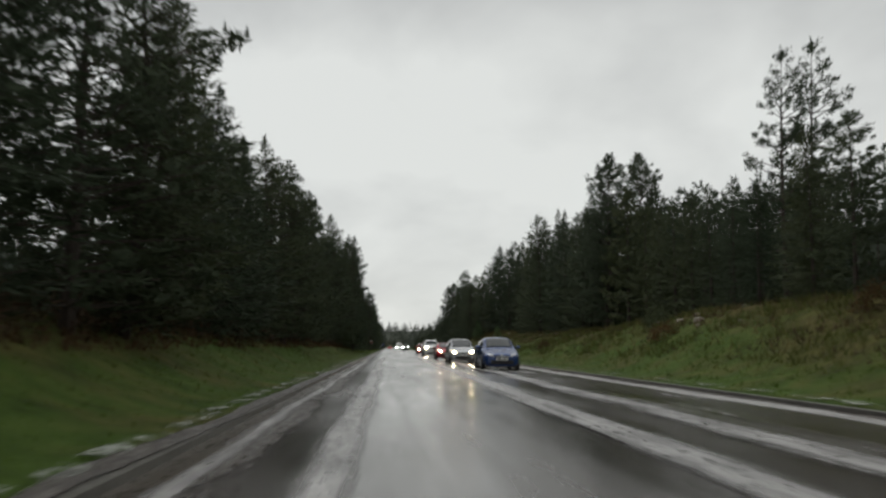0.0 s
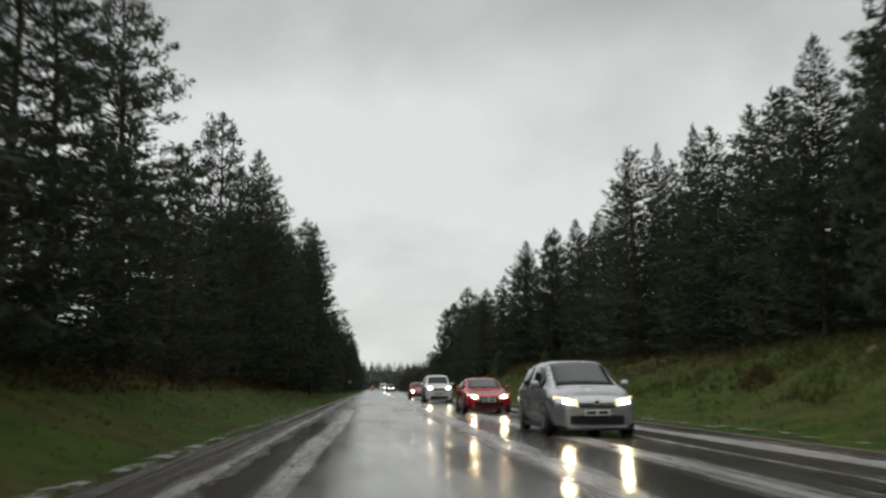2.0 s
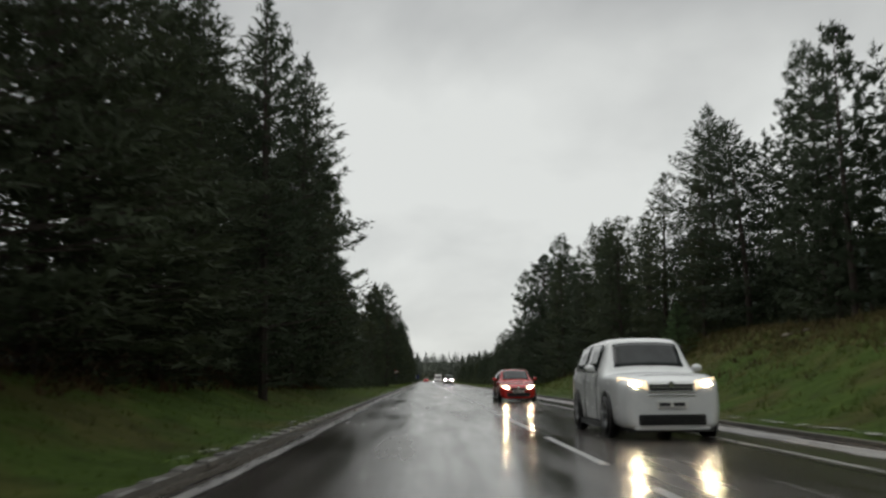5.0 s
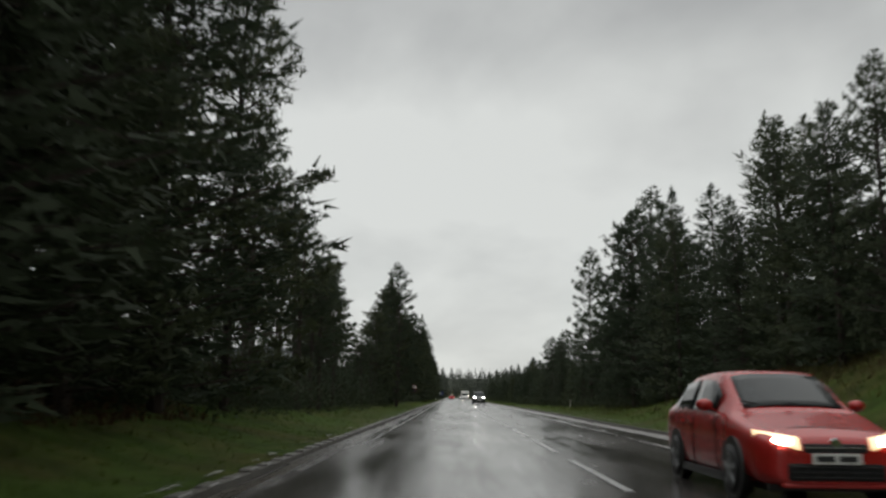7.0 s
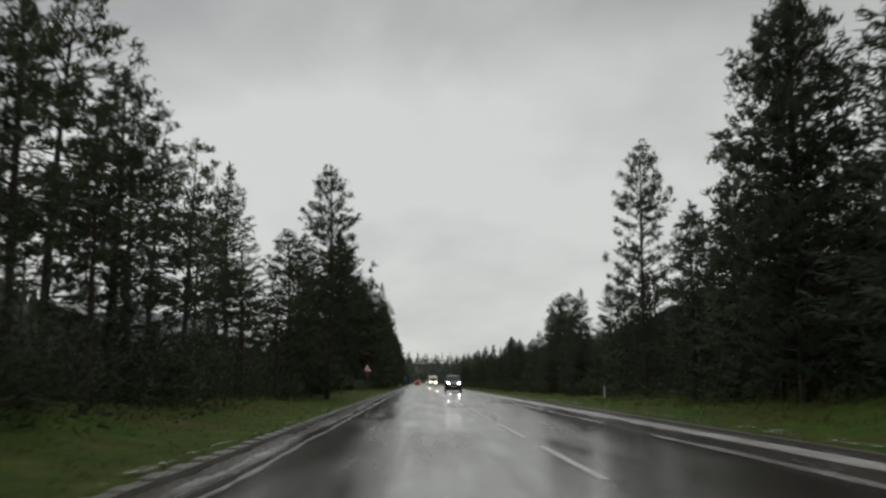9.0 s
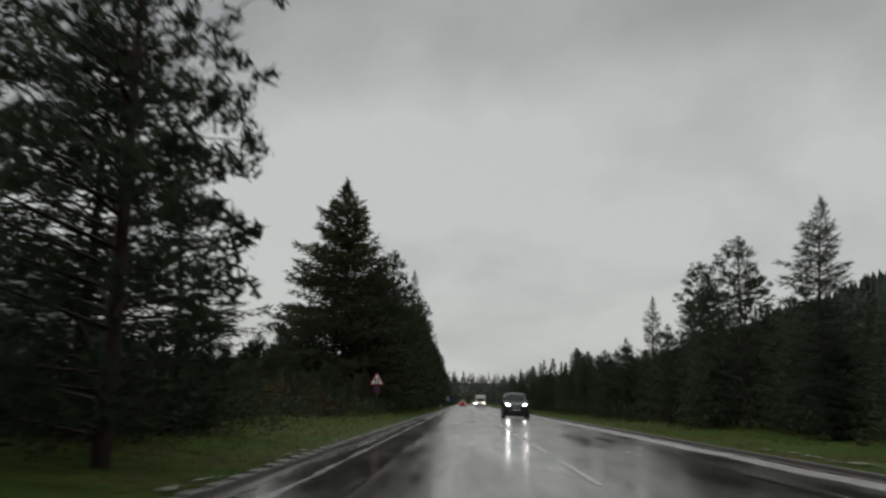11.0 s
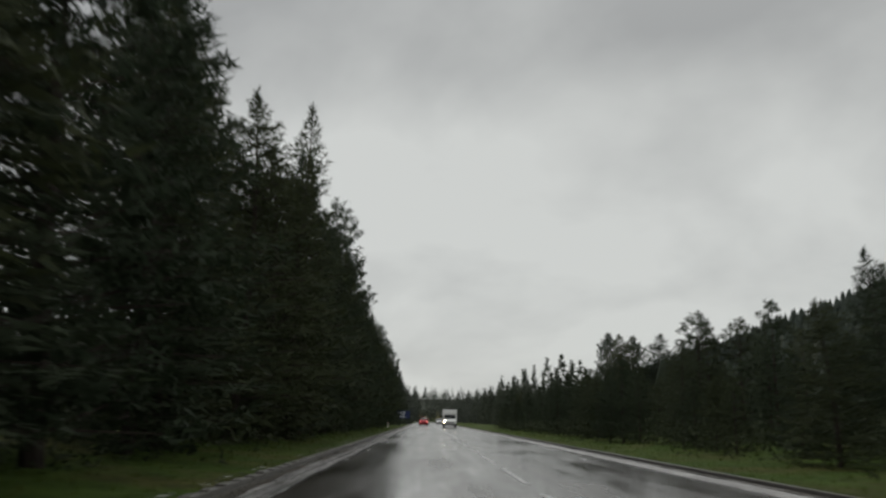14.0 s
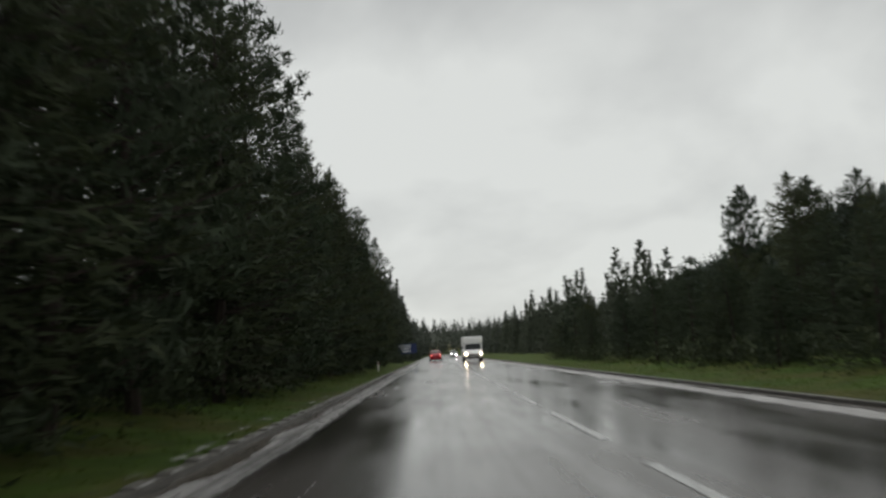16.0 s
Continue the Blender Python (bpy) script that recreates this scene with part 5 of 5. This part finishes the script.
def motorhome(x, y):
    base = new("motorhome")
    base.location = (x, y, 0)
    bm = bmesh.new()
    box(bm, (2.15, 4.6, 2.15), (0, 1.0, 1.62))
    part("living_box", bm, BRIGHT, base, "", False, 0.08)
    bm = bmesh.new()
    box(bm, (2.12, 1.1, 0.75), (0, -1.75, 2.32))
    part("overcab", bm, BRIGHT, base, "", False, 0.14)
    bm = bmesh.new()
    loft(bm, [(-3.0, 0.80, 0.4, 0.95, 0.03), (-2.85, 0.92, 0.32, 1.08, 0.03), (-2.3, 0.98, 0.28, 1.25, 0.03), (-1.3, 1.0, 0.28, 1.35, 0.0)], hull)
    part("bonnet", bm, BRIGHT, base, "", True)
    bm = bmesh.new()
    box(bm, (1.9, 1.3, 0.75), (0, -1.55, 1.62))
    part("cab", bm, BRIGHT, base, "", False, 0.06)
    panel("windscreen", ((-0.88, -2.26, 1.32), (0.88, -2.26, 1.32), (0.80, -2.22, 1.92), (-0.80, -2.22, 1.92)), GLASS, base)
    for s in (-1, 1):
        bm = bmesh.new()
        bmesh.ops.create_uvsphere(bm, u_segments=12, v_segments=8, radius=1, matrix=Matrix.Translation((s * 0.72, -2.94, 0.86)) @ Matrix.Diagonal((0.14, 0.06, 0.10, 1)))
        part("headlight", bm, HEAD, base, "", True)
        bm = bmesh.new()
        box(bm, (0.12, 0.08, 0.30), (s * 1.12, -2.0, 1.55))
        part("mirror", bm, TRIM, base, "", False, 0.02)
        for fy in (-2.1, 2.2):
            bm = bmesh.new()
            bmesh.ops.create_cone(bm, cap_ends=True, segments=20, radius1=0.34, radius2=0.34, depth=0.24, matrix=Matrix.Translation((s * 0.92, fy, 0.34)) @ Matrix.Rotation(radians(90), 4, "Y"))
            part("wheel", bm, RUBBER, base, "", True)
    bm = bmesh.new()
    box(bm, (1.3, 0.08, 0.16), (0, -2.98, 0.72))
    part("grille", bm, TRIM, base, "", False, 0.02)
    bm = bmesh.new()
    box(bm, (1.8, 0.16, 0.2), (0, -2.98, 0.45))
    part("bumper", bm, TRIM, base, "", False, 0.04)
    return tagged(base, "white motorhome with an overcab and headlights on", "motorhome", "traffic on the road")


motorhome(2.1, 369.0)

# ---- silt, slush clumps and kerbs ----
MUD = plain("silt", (0.050, 0.042, 0.033), 0.3, 0.0, 0.4, 3.0)
smear("silt_margin", "dark brown silt washed over the road margin", "silt", "silt margins", ROAD_MUD, KERB_L, -3.55, -20, 104, 0.006, 0.05, 33, 0.02, 0.004, True)
for k, (c, d, much) in enumerate(((96, 200, -0.12), (190, 245, -0.34), (228, 420, 0.10))):
    smear("silt_margin", "pale wet silt filling the gutter beside the edge line", "silt", "silt margins", TRAIL, KERB_L + 0.16, -3.92, c, d, 0.007 + 0.001 * k, 0.05, 34 + 3 * k, much, 0.003, True)
tagged(ribbon("silt_margin", KERB_L, -4.52, -20, 345, 0.012, MUD, 0.5, 0.06, 31, None, 0.01), "wet brown silt washed against the kerb", "silt", kind="stuff")
tagged(ribbon("silt_margin", 4.24, KERB_R, -20, 345, 0.012, MUD, 0.5, 0.04, 32, None, 0.01), "wet brown silt along the road's edge", "silt", kind="stuff")


smear("silt_margin", "mud and grit spilled over the buried kerb", "silt", "silt margins", ROAD_MUD, -5.10, -4.70, -20, 76, 0.090, 0.06, 35, 0.05, 0.012)

smear("slush_trail", "thin grey slush film over the oncoming lane", "slush", "slush trails", TRAIL, 0.10, 3.75, -20, 112, 0.009, 0.04, 36, -0.52, 0.002)

# dirty slush thrown onto the grass beside the kerbs
for k, (a, b, c, d, z, much) in enumerate(((-5.55, -4.90, -20, 100, 0.092, 0.0), (-5.40, -4.95, 90, 330, 0.088, -0.2), (4.60, 5.90, -20, 215, 0.078, -0.15))):
    smear("verge_slush", "dirty white slush thrown in patches onto the grass", "slush", "verge slush", THROWN, a, b, c, d, z, 0.05, 60 + k, much, 0.025)

kerb_left = tagged(ribbon("kerb_bed", KERB_L - 0.17, KERB_L + 0.01, -20, 700, 0.082, KERB, 2.0, 0.006, 8, None, 0.2), "grey concrete drainage kerb beside the road", "kerb", kind="structure")
tagged(ribbon("kerb_bed", KERB_R - 0.01, KERB_R + 0.14, -20, 700, 0.078, KERB, 1.0, 0.01, 9, None, 0.2), "low worn concrete edging along the road", "kerb", kind="structure")
BLOCK = plain("kerb_block", (0.085, 0.080, 0.070), 0.45, 0.0, 0.4, 9.0)
stones = []
for k in range(3):
    bm = bmesh.new()
    box(bm, (0.17, 0.50 - 0.05 * k, 0.10), (0, 0, 0.0))
    bmesh.ops.bevel(bm, geom=list(bm.edges), offset=0.018, segments=1, affect="EDGES")
    me = bpy.data.meshes.new("kerb_stone")
    bm.to_mesh(me)
    bm.free()
    me.materials.append(BLOCK)
    stones.append(me)
for k in range(300):
    o = new("kerb_stone", stones[k % 3])
    o.parent = kerb_left
    o.matrix_world = pose(KERB_L - 0.075 + rng.normal(0, 0.006), 60.0 + 1.0 * k, 0.064 + rng.normal(0, 0.005), rng.normal(0, 0.5), rng.normal(0, 1.0), rng.normal(0, 0.6))
